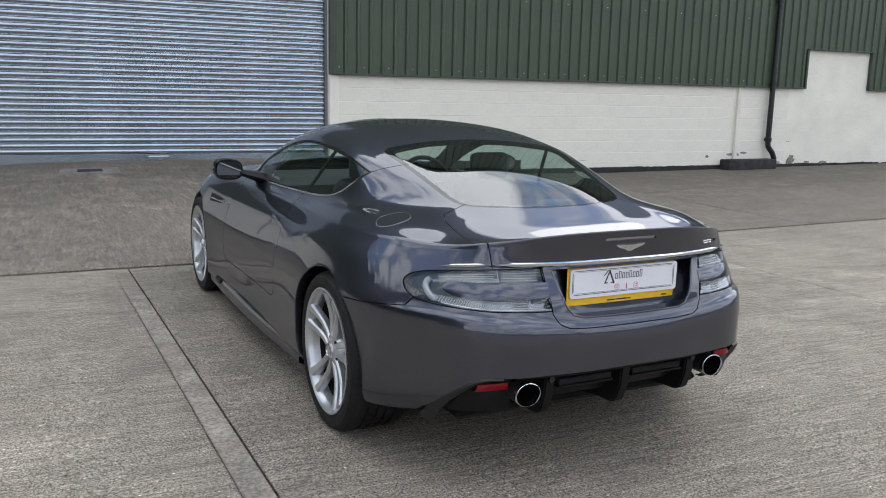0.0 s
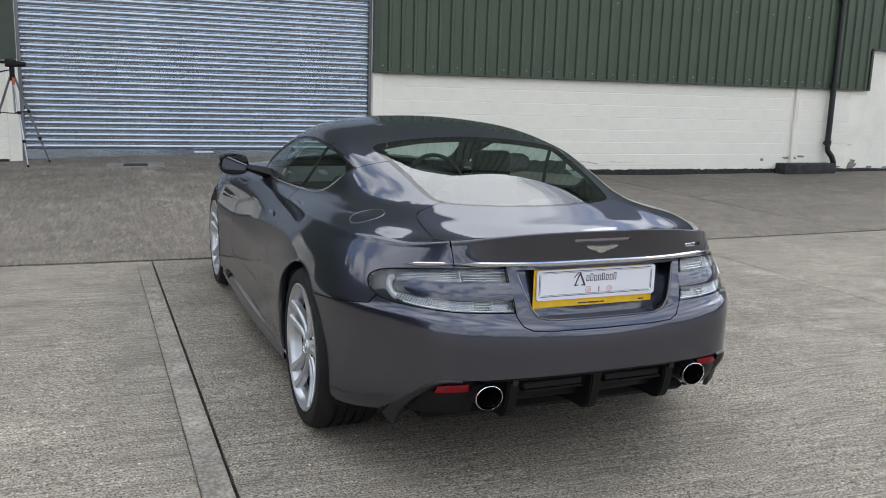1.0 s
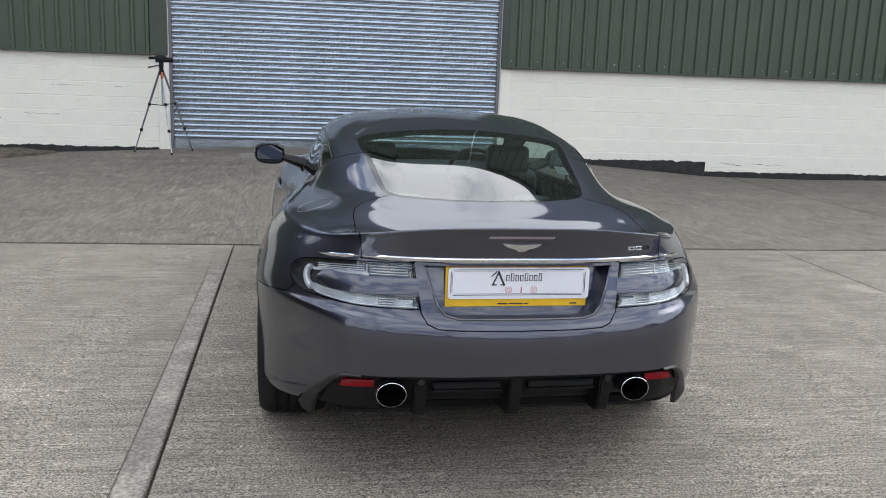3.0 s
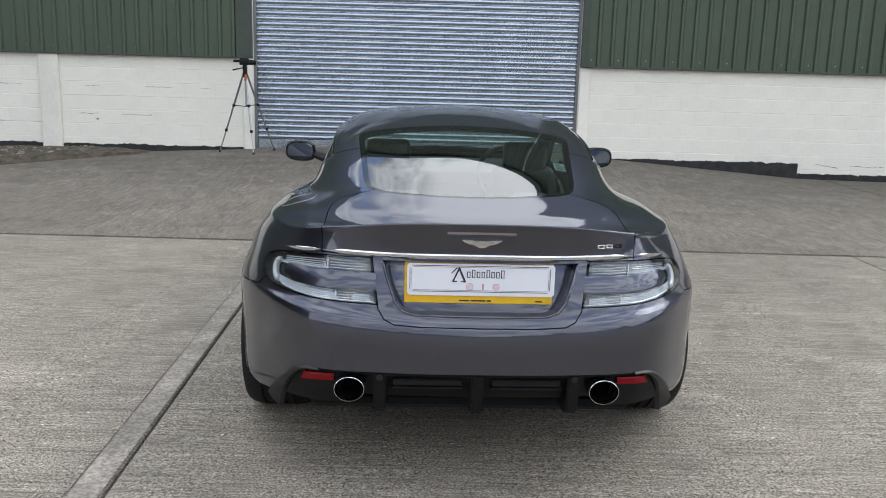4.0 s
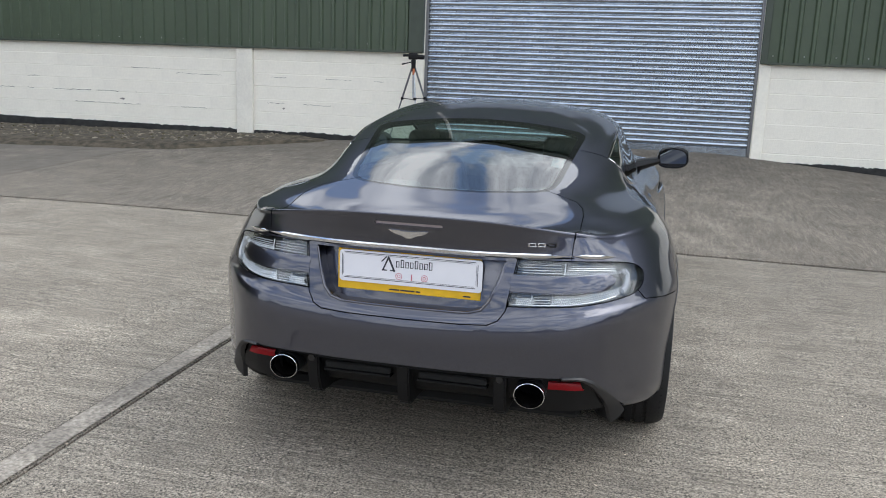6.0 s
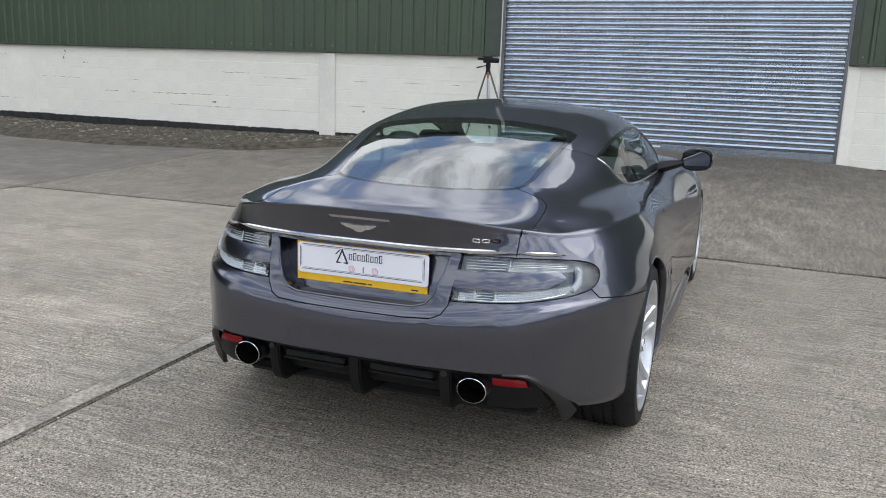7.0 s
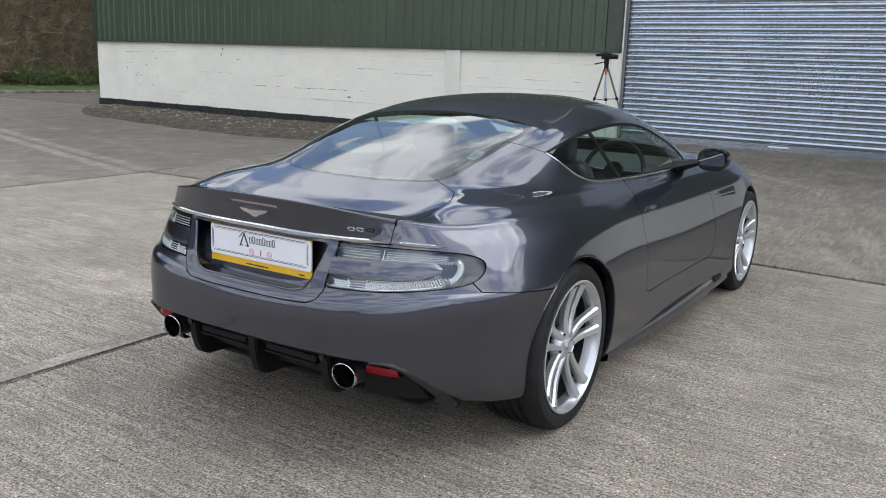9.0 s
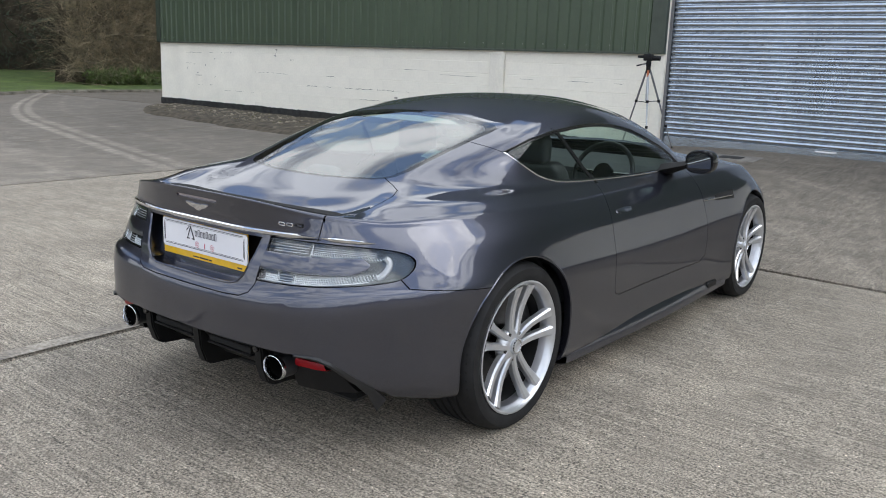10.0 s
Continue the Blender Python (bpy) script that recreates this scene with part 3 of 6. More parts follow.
part("damp_course", brushed_band(7.34, 24.0, 0.03, 0.172), M_BITUMEN, wall_r, smooth=False)

# profiled sheets: trapezoid ribs at 0.2 m, one metre to a sheet
def hang(x, width=1.0, z0=CLAD_Z + 0.005):
    """One sheet from x, cut to the slope of the gable at its top."""
    bm = bmesh.new()
    prof = []
    for r in range(int(math.ceil(width / 0.2 - 0.01))):
        o = r * 0.2
        prof += [(o, 0.0), (o + 0.128, 0.0), (o + 0.146, -0.03), (o + 0.182, -0.03), (o + 0.1985, -0.002)]
    prof = [p for p in prof if p[0] < width] + [(width + 0.012, 0.0)]
    rows = [[bm.verts.new((px, py, z0 if k == 0 else top(x + px))) for px, py in prof] for k in (0, 1)]
    for i in range(len(prof) - 1):
        bm.faces.new((rows[0][i], rows[0][i + 1], rows[1][i + 1], rows[1][i]))
    o = part("cladding_sheet", bm, M_CLAD, cladding, smooth=False)
    o.matrix_basis = Matrix.Translation((x, WALL_Y - 0.045 - 0.0015 * (int(x * 7) % 2), 0))


cladding = empty("cladding", B, "dark green profiled metal sheeting on the warehouse wall", "cladding", kind="structure")
x = -1.10
while x > END_L + 0.05:
    hang(max(x - 1.0, END_L), min(1.0, x - END_L))
    x -= 1.0
for x in (4.05, 5.05, 6.05, 7.05, 8.05, 9.05, 10.05, 11.05, 12.05):
    hang(x)
hang(13.05, 0.66)
hang(13.72, 1.0, 2.42), hang(14.72, 0.78, 2.42)
for x in range(18):
    hang(15.52 + x)
for x in range(5):
    hang(-1.0 + x, 1.0, DOOR_TOP)
for nm, lo, hi in (("drip_flashing", (END_L - 0.02, WALL_Y - 0.085, CLAD_Z - 0.018), (-1.10, WALL_Y - 0.03, CLAD_Z + 0.012)),
                   ("drip_flashing", (4.05, WALL_Y - 0.085, CLAD_Z - 0.018), (13.73, WALL_Y - 0.03, CLAD_Z + 0.012)),
                   ("drip_flashing", (13.70, WALL_Y - 0.09, 2.40), (15.54, WALL_Y - 0.03, 2.425)),
                   ("drip_flashing", (15.5, WALL_Y - 0.085, CLAD_Z - 0.018), (34, WALL_Y - 0.03, CLAD_Z + 0.012)),
                   ("corner_flashing", (-1.10, WALL_Y - 0.082, CLAD_Z - 0.01), (DOOR_L, WALL_Y - 0.002, DOOR_TOP)),
                   ("corner_flashing", (DOOR_R, WALL_Y - 0.082, CLAD_Z - 0.01), (4.05, WALL_Y - 0.002, DOOR_TOP)),
                   ("corner_flashing", (END_L - 0.03, WALL_Y - 0.085, CLAD_Z - 0.01), (END_L + 0.12, WALL_Y - 0.03, top(END_L))),
                   ("corner_flashing", (13.68, WALL_Y - 0.082, CLAD_Z - 0.01), (13.73, WALL_Y - 0.002, 2.4)),
                   ("corner_flashing", (15.5, WALL_Y - 0.082, CLAD_Z - 0.01), (15.55, WALL_Y - 0.002, 2.4))):
    part(nm, box(lo, hi, 0.004), M_CLADTRIM, cladding, smooth=False)
# cladding screws in rows
screw = bmesh.new()
for zs, gap_x in ((CLAD_Z + 0.10, 0.4), (CLAD_Z + 1.25, 0.8)):
    for x0, x1 in ((END_L + 0.25, -1.2), (4.114, 13.6)):
        for k in range(int((x1 - x0) / gap_x)):
            bmesh.ops.create_cone(screw, cap_ends=True, segments=6, radius1=0.010, radius2=0.007, depth=0.012, matrix=pose(x0 + k * gap_x, WALL_Y - 0.052, zs, 90))
tagged(part("screws", screw, M_ZINC, cladding, "small steel fixing screws", smooth=False), kind="stuff")

# roller door
door = empty("door_1", B, "closed grey galvanised steel roller shutter door", "roller door", kind="structure")
PITCH, DOOR_Y, DOOR_Z = 0.0785, WALL_Y + 0.10, 0.40
slat = bmesh.new()
prof = []
for i in range(11):
    t = i / 10
    prof.append((-0.021 * math.sin(math.pi * t) ** 0.75, 0.004 + (PITCH - 0.012) * t))
prof += [(0.004, PITCH - 0.006), (0.004, PITCH + 0.002)]
rows = [[slat.verts.new((x, y, z)) for y, z in prof] for x in (DOOR_L + 0.012, DOOR_R - 0.012)]
for i in range(len(prof) - 1):
    slat.faces.new((rows[0][i], rows[1][i], rows[1][i + 1], rows[0][i + 1]))
slat_me = mesh_of("slat", slat, M_SLAT, True, 50)
for i in range(51):
    o = new("slat", slat_me)
    o.parent = door
    o.matrix_basis = Matrix.Translation((0, DOOR_Y, DOOR_Z + 0.075 + i * PITCH))
part("bottom_rail", box((DOOR_L + 0.012, DOOR_Y - 0.012, DOOR_Z - 0.07), (DOOR_R - 0.012, DOOR_Y + 0.03, DOOR_Z + 0.076), 0.006), M_SLAT, door, smooth=False)
part("pull_handle", box((1.35, DOOR_Y - 0.03, DOOR_Z + 0.03), (1.62, DOOR_Y - 0.013, DOOR_Z + 0.05), 0.006), M_WHITE, door, "pale pull handle on the bottom rail")
part("guide_channel", box((DOOR_L - 0.004, DOOR_Y - 0.05, 0.3), (DOOR_L + 0.04, DOOR_Y - 0.022, DOOR_TOP), 0.004), M_RUBBER, door, smooth=False)
part("guide_channel", box((DOOR_R - 0.04, DOOR_Y - 0.05, 0.3), (DOOR_R + 0.004, DOOR_Y - 0.022, DOOR_TOP), 0.004), M_RUBBER, door, smooth=False)
part("backing", box((DOOR_L, DOOR_Y + 0.09, 0.0), (DOOR_R, DOOR_Y + 0.12, DOOR_TOP)), M_DARK, door, smooth=False)

# threshold patch and drain
drain = empty("drain", Matrix.Translation((0.55, 11.75, gz(0.55, 11.75))), "small drain in a pale concrete patch before the door", "drain")
M_PATCH = mat("patch_concrete", (0.20, 0.185, 0.165), 0.85, var=0.2, scale=7, bump=0.2, fine=0.25)
tilt = pose(0, 0, 0, math.degrees(math.atan2(0.40, WALL_Y - RAMP_Y)))
for nm, lo, hi, m_ in (("patch", (-0.36, -0.20, -0.02), (0.36, 0.20, 0.005), M_PATCH), ("grate", (-0.15, -0.09, 0.0), (0.15, 0.09, 0.012), M_BITUMEN)):
    o = part(nm, box(lo, hi, 0.004), m_, drain, smooth=False)
    o.matrix_basis = tilt

# downpipe and plinth
down = empty("downpipe", B, "black cast rainwater pipe with a kicked foot", "downpipe")
pts = [(12.82, WALL_Y - 0.10, 7.6), (12.82, WALL_Y - 0.10, 0.62), (12.83, WALL_Y - 0.11, 0.52), (12.92, WALL_Y - 0.14, 0.40), (12.96, WALL_Y - 0.15, 0.30), (12.96, WALL_Y - 0.15, 0.12)]
part("pipe", tube(pts, 0.052, 14), M_PIPE, down)
for z in (1.72, 3.25, 4.8, 0.66):
    part("collar", tube([(12.82, WALL_Y - 0.10, z - 0.04), (12.82, WALL_Y - 0.10, z + 0.04)], 0.068, 14), M_PIPE, down)
    part("bracket", box((12.73, WALL_Y - 0.09, z - 0.02), (12.91, WALL_Y - 0.0755, z + 0.02), 0.003), M_PIPE, down, smooth=False)
solid("plinth", box((11.68, WALL_Y - 0.32, -0.2), (12.88, WALL_Y - 0.052, 0.29), 0.025, seg=2), M_BITUMEN, "low black-painted block plinth at the wall foot", "plinth", m=B)

# soil verge along the wall base
def verge_w(x):
    return float(np.interp(x, [-14.1, -13.6, -12.6, -8, -7, -4.2, -2.4], [0.15, 0.75, 1.4, 1.95, 2.05, 1.75, 0.2])) + 0.09 * noise.noise((x * 1.3, 0, 0)) + 0.03 * noise.noise((x * 6, 0, 0))


bm = bmesh.new()
xs = steps(-14.05, -2.4, 0.09)
rows = []
for i, x in enumerate(xs):
    w = verge_w(x)
    row = []
    for j in range(12):
        t = j / 11
        y = WALL_Y - 0.033 - w * t
        hgt = 0.085 * min(1, w) * (1 - t ** 9) + 0.018 * noise.noise((x * 3, y * 3, 1)) + 0.012 * noise.noise((x * 11, y * 11, 1))
        row.append(bm.verts.new((x, y, gz(x, y) + (hgt if j < 11 else -0.02))))
    rows.append(row)
for r0, r1 in zip(rows, rows[1:]):
    for j in range(11):
        bm.faces.new((r0[j], r0[j + 1], r1[j + 1], r1[j]))
bmesh.ops.recalc_face_normals(bm, faces=bm.faces)
solid("verge", bm, M_SOIL, "strip of gritty brown soil and stones along the wall", "soil verge", "stuff")

# loose stones and moss clumps on the verge
rngv = random.Random(8)
grits = {"stones": bmesh.new(), "moss": bmesh.new()}
for i in range(2000):
    x = rngv.uniform(-13.8, -3.2)
    t = rngv.random()
    y = WALL_Y - 0.06 - 0.9 * verge_w(x) * t
    z = gz(x, y) + 0.085 * min(1, verge_w(x)) * (1 - t ** 9) + 0.002
    kind = "moss" if rngv.random() < 0.12 else "stones"
    r = rngv.uniform(0.006, 0.017) * (1.6 if kind == "moss" else 2.6 if rngv.random() < 0.12 else 1.0)
    g = bmesh.ops.create_icosphere(grits[kind], subdivisions=1, radius=1)
    for v in g["verts"]:
        v.co = Vector((x + v.co.x * r * rngv.uniform(.7, 1.3), y + v.co.y * r, z + v.co.z * r * .5))
for nm, m_, lb in (("stones", mat("pale_stone", (0.38, 0.33, 0.26), 0.9, second=(0.13, 0.11, 0.085), scale=5.0), "pale loose stones scattered on the soil verge"),
                   ("moss", mat("moss", (0.11, 0.10, 0.04), 0.95, second=(0.07, 0.058, 0.03), scale=6.0), "small moss clumps on the soil verge")):
    solid(nm, grits[nm], m_, lb, nm, "stuff")
# ---- the car: character lines round the body, from the sill up to the roof ----
CAR = Matrix.Translation((2.040, 3.357, 0)) @ pose(0, 0, 0, 0, CROSSFALL, 2.0)
car = empty("car", CAR, "dark grey metallic two-door sports coupe with silver alloy wheels", "car")
# each line runs from the middle of the tail round the right flank to the middle of the nose: x, y, z
SILL_IN = [(0, -.80, .32), (.30, -.79, .32), (.54, -.745, .30), (.708, -.55, .245), (.815, -.35, .205), (.85, 0, .20), (.845, .42, .165), (.84, .85, .155), (.835, 1.4, .15), (.84, 2.05, .15), (.84, 2.74, .17), (.68, 3.25, .18), (.40, 3.5, .18), (0, 3.62, .18)]
SILL = [(0, -.888, .36), (.30, -.879, .36), (.569, -.820, .335), (.757, -.588, .272), (.864, -.362, .238), (.908, 0, .22), (.895, .42, .19), (.89, .85, .18), (.885, 1.4, .175), (.89, 2.05, .17), (.895, 2.74, .19), (.72, 3.3, .2), (.42, 3.56, .2), (0, 3.68, .2)]
BULGE = [(0, -.902, .49), (.30, -.893, .49), (.575, -.838, .49), (.772, -.602, .455), (.882, -.368, .44), (.932, 0, .45), (.925, .42, .40), (.905, .85, .37), (.90, 1.4, .36), (.905, 2.05, .37), (.935, 2.74, .42), (.78, 3.3, .42), (.45, 3.62, .42), (0, 3.76, .42)]
LEDGE = [(0, -.893, .590), (.30, -.884, .604), (.574, -.826, .633), (.785, -.578, .641), (.888, -.36, .628), (.938, 0, .59), (.93, .42, .55), (.903, .85, .52), (.893, 1.4, .51), (.90, 2.05, .53), (.934, 2.74, .58), (.79, 3.3, .56), (.455, 3.61, .56), (0, 3.75, .58)]
CREASE = [(0, -.880, .612), (.30, -.870, .627), (.568, -.806, .653), (.779, -.569, .660), (.884, -.36, .648), (.935, 0, .63), (.926, .42, .60), (.899, .85, .57), (.889, 1.4, .56), (.896, 2.05, .58), (.93, 2.74, .63), (.79, 3.3, .60), (.45, 3.6, .60), (0, 3.74, .62)]
LAMP = [(0, -.862, .70), (.30, -.852, .70), (.568, -.775, .71), (.759, -.558, .717), (.857, -.36, .71), (.914, 0, .70), (.900, .42, .685), (.872, .85, .665), (.862, 1.4, .655), (.873, 2.05, .67), (.91, 2.74, .70), (.77, 3.26, .65), (.44, 3.56, .65), (0, 3.69, .67)]
STRIP = [(0, -.826, .820), (.30, -.815, .820), (.55, -.737, .820), (.712, -.55, .806), (.815, -.36, .795), (.886, 0, .785), (.870, .42, .775), (.842, .85, .76), (.836, 1.4, .75), (.850, 2.05, .76), (.875, 2.74, .78), (.74, 3.2, .70), (.42, 3.5, .70), (0, 3.62, .72)]
LIP = [(0, -.848, .942), (.30, -.828, .935), (.535, -.726, .902), (.663, -.56, .874), (.764, -.36, .877), (.820, 0, .870), (.809, .42, .861), (.78, .85, .85), (.77, 1.4, .84), (.785, 2.05, .85), (.80, 2.74, .86), (.64, 3.15, .79), (.36, 3.4, .79), (0, 3.5, .80)]
DECK = [(0, -.675, .862), (.28, -.665, .864), (.49, -.605, .877), (.595, -.49, .905), (.686, -.33, .914), (.758, 0, .911), (.758, .42, .900), (.745, .85, .877), (.737, 1.4, .869), (.73, 2.05, .882), (.66, 2.74, .88), (.5, 3.05, .83), (.27, 3.2, .83), (0, 3.25, .83)]
SWEEP = [(0, -.49, .9095), (.27, -.47, .913), (.45, -.385, .927), (.535, -.325, .940), (.615, -.23, .937), (.690, .04, .930), (.720, .42, .917), (.722, .85, .894), (.720, 1.4, .883), (.695, 2.05, .893), (.55, 2.56, .902), (.38, 2.72, .885), (.19, 2.8, .885), (0, 2.83, .885)]
BELT = [(0, -.325, .960), (.26, -.305, .963), (.40, -.255, .967), (.475, -.235, .964), (.555, -.145, .962), (.638, .07, .955), (.692, .42, .940), (.706, .85, .914), (.715, 1.4, .90), (.685, 2.05, .905), (.45, 2.42, .925), (.30, 2.5, .93), (.15, 2.55, .935), (0, 2.57, .935)]
SCREEN = [(0, .10, 1.098), (.25, .10, 1.090), (.452, .08, 1.066), (.505, .11, 1.062), (.565, .19, 1.058), (.62, .33, 1.055), (.652, .56, 1.05), (.658, .9, 1.045), (.660, 1.35, 1.035), (.640, 1.83, 1.02), (.465, 2.08, 1.045), (.31, 2.14, 1.07), (.155, 2.18, 1.085), (0, 2.19, 1.09)]
RAIL = [(0, .47, 1.198), (.25, .455, 1.187), (.478, .405, 1.153), (.52, .42, 1.14), (.565, .47, 1.138), (.59, .58, 1.145), (.602, .78, 1.160), (.606, 1.0, 1.168), (.60, 1.3, 1.157), (.57, 1.6, 1.125), (.45, 1.70, 1.165), (.30, 1.74, 1.2), (.15, 1.76, 1.215), (0, 1.77, 1.22)]
ROOF = [(0, .62, 1.228), (.22, .61, 1.220), (.40, .58, 1.196), (.435, .60, 1.193), (.47, .66, 1.196), (.495, .76, 1.206), (.51, .92, 1.218), (.515, 1.06, 1.223), (.505, 1.26, 1.217), (.46, 1.48, 1.20), (.35, 1.56, 1.218), (.24, 1.59, 1.236), (.12, 1.61, 1.248), (0, 1.62, 1.25)]
CROWN = [(0, .80, 1.255), (.12, .80, 1.253), (.24, .80, 1.246), (.26, .81, 1.245), (.28, .84, 1.246), (.30, .90, 1.25), (.30, 1.0, 1.256), (.30, 1.1, 1.258), (.29, 1.24, 1.256), (.25, 1.36, 1.25), (.19, 1.42, 1.256), (.13, 1.44, 1.262), (.06, 1.45, 1.265), (0, 1.455, 1.265)]
RIDGE = [(0, .96 + .34 * k / 13, 1.268 + .007 * math.sin(math.pi * (k + 1) / 15)) for k in range(14)]
LINES = [SILL_IN, SILL, BULGE, LEDGE, CREASE, LAMP, STRIP, LIP, DECK, SWEEP, BELT, SCREEN, RAIL, ROOF, CROWN, RIDGE]


def hermite(P, before, after, n):
    """A smooth curve through the points, n steps to each span."""
    P = np.asarray(P, float)
    ext = np.vstack([before, P, after])
    d = np.maximum(np.linalg.norm(np.diff(ext, axis=0), axis=1), 1e-4) ** 0.6
    out = []
    for i in range(len(P) - 1):
        p0, p1, p2, p3 = ext[i], ext[i + 1], ext[i + 2], ext[i + 3]
        a, b, c = d[i], d[i + 1], d[i + 2]
        m1 = (p1 - p0) / a - (p2 - p0) / (a + b) + (p2 - p1) / b
        m2 = (p2 - p1) / b - (p3 - p1) / (b + c) + (p3 - p2) / c
        m1, m2 = m1 * b, m2 * b
        for k in range(n):
            t = k / n
            out.append((2 * t**3 - 3 * t**2 + 1) * p1 + (t**3 - 2 * t**2 + t) * m1 + (-2 * t**3 + 3 * t**2) * p2 + (t**3 - t**2) * m2)
    out.append(P[-1])
    return np.array(out)


NU, NV = 9, 7
FLIP = np.array((-1, 1, 1.0))
along = np.array([hermite(L, np.array(L[1]) * FLIP, np.array(L[-2]) * FLIP, NU) for L in LINES])
# a tight edge on the tail lip: one more line just behind it
lip_i = LINES.index(LIP)
w_lip = np.interp(np.arange(along.shape[1]), [0, 2.2 * NU, 4 * NU, 14 * NU], [0.19, 0.24, 0.30, 0.33])[:, None]
tight = along[lip_i] * (1 - w_lip) + along[lip_i + 1] * w_lip
tight[:, 2] += np.interp(np.arange(along.shape[1]), [0, 2.2 * NU, 4 * NU], [0.003, 0.003, 0.0])
low_w = np.interp(np.arange(along.shape[1]), [0, 2.2 * NU, 4 * NU, 14 * NU], [0.80, 0.79, 0.72, 0.67])[:, None]
under = along[lip_i - 1] * (1 - low_w) + along[lip_i] * low_w
along = np.insert(along, lip_i + 1, tight, axis=0)
along = np.insert(along, lip_i, under, axis=0)
cols = []
for j in range(along.shape[1]):
    c = along[:, j]
    cols.append(hermite(c, 2 * c[0] - c[1], c[-2] * FLIP, NV))
GRID = np.array(cols)  # [u, v, xyz]
# fair the door and shoulder so that they reflect calmly
u0, u1 = 42, 86
span = np.linspace(-1, 1, u1 - u0 + 1)
fu = np.interp(np.arange(u0, u1 + 1), [u0, u0 + 9, u1 - 6, u1], [0, 1, 1, 0])
fv = np.interp(np.arange(GRID.shape[1]), [NV, 2 * NV, 14 * NV, 15 * NV], [0, 1, 1, 0])
for v in range(GRID.shape[1]):
    for k in range(3):
        line = GRID[u0:u1 + 1, v, k]
        calm = np.polyval(np.polyfit(span, line, 4), span)
        GRID[u0:u1 + 1, v, k] = line + (calm - line) * fu * fv[v]
fu = np.interp(np.arange(GRID.shape[0]), [34, 52, 92, 108], [0, 1, 1, 0])
fv = np.interp(np.arange(GRID.shape[1]), [2 * NV, 4 * NV, 12 * NV, 13 * NV - 2], [0, 1, 1, 0])
fair = (fu[:, None] * fv[None, :])[..., None] * 0.5
for _ in range(36):
    mean = (np.roll(GRID, 1, 0) + np.roll(GRID, -1, 0) + np.roll(GRID, 1, 1) + np.roll(GRID, -1, 1)) / 4
    GRID = GRID + (mean - GRID) * fair


def skin(offset=0.0, v0=0, v1=None):
    """The right half of the body surface."""
    G = GRID[:, v0:v1]
    if offset:
        du, dv = np.gradient(G, axis=0), np.gradient(G, axis=1)
        nn = np.cross(du, dv)
        nn /= np.maximum(np.linalg.norm(nn, axis=2, keepdims=True), 1e-9)
        G = G - nn * offset
        G[..., 0] = np.maximum(G[..., 0], 0)
        G[0, :, 0] = 0
        G[-1, :, 0] = 0
    bm = bmesh.new()
    V = [[bm.verts.new(p) for p in col] for col in G]
    for i in range(len(V) - 1):
        for j in range(len(V[0]) - 1):
            bm.faces.new((V[i][j], V[i + 1][j], V[i + 1][j + 1], V[i][j + 1]))
    bmesh.ops.remove_doubles(bm, verts=bm.verts, dist=1e-5)
    bmesh.ops.dissolve_degenerate(bm, dist=1e-6, edges=bm.edges)
    return bm


half = skin()
half.normal_update()
if sum(f.normal.x for f in half.faces) < 0:
    bmesh.ops.reverse_faces(half, faces=half.faces)
TAG = half.faces.layers.int.new("tag")
from mathutils.bvhtree import BVHTree
TREE = BVHTree.FromBMesh(half)


def on_rear(x, z):
    """The point of the tail surface seen from behind at x, z, and its normal."""
    hit = TREE.ray_cast(Vector((abs(x), -3, z)), Vector((0, 1, 0)))
    p, nrm = hit[0].copy(), hit[1].copy()
    if x < 0:
        p.x, nrm.x = -p.x, -nrm.x
    return p, nrm


def on_side(y, z):
    hit = TREE.ray_cast(Vector((3, y, z)), Vector((-1, 0, 0)))
    return hit[0].copy(), hit[1].copy()


def on_top(x, y):
    hit = TREE.ray_cast(Vector((abs(x), y, 3)), Vector((0, 0, -1)))
    p, nrm = hit[0].copy(), hit[1].copy()
    if x < 0:
        p.x, nrm.x = -p.x, -nrm.x
    return p, nrm


def cut(poly, axis, where, value):
    """Splits the skin along a convex outline, drawn across one axis, and marks the faces inside it."""
    a, b = {"x": (1, 2), "y": (0, 2), "z": (0, 1)}[axis]
    cx, cz = sum(p[0] for p in poly) / len(poly), sum(p[1] for p in poly) / len(poly)
    x0, x1 = min(p[0] for p in poly) - .06, max(p[0] for p in poly) + .06
    z0, z1 = min(p[1] for p in poly) - .06, max(p[1] for p in poly) + .06
    faces = [f for f in half.faces if f[TAG] >= 0 and where(f.calc_center_median()) and any(x0 < v.co[a] < x1 and z0 < v.co[b] < z1 for v in f.verts)]
    for p, q in zip(poly, poly[1:] + poly[:1]):
        no2 = (q[1] - p[1], p[0] - q[0])
        if no2[0] * (cx - p[0]) + no2[1] * (cz - p[1]) > 0:
            no2 = (-no2[0], -no2[1])
        co, no = [0, 0, 0], [0, 0, 0]
        co[a], co[b], no[a], no[b] = p[0], p[1], no2[0], no2[1]
        co, no = Vector(co), Vector(no).normalized()
        geom = list({v for f in faces for v in f.verts}) + list({e for f in faces for e in f.edges}) + faces
        r = bmesh.ops.bisect_plane(half, geom=geom, dist=1e-5, plane_co=co, plane_no=no)
        faces = [f for f in r["geom"] if isinstance(f, bmesh.types.BMFace) and (f.calc_center_median() - co).dot(no) < 0]
    for f in faces:
        f[TAG] = value
    return faces


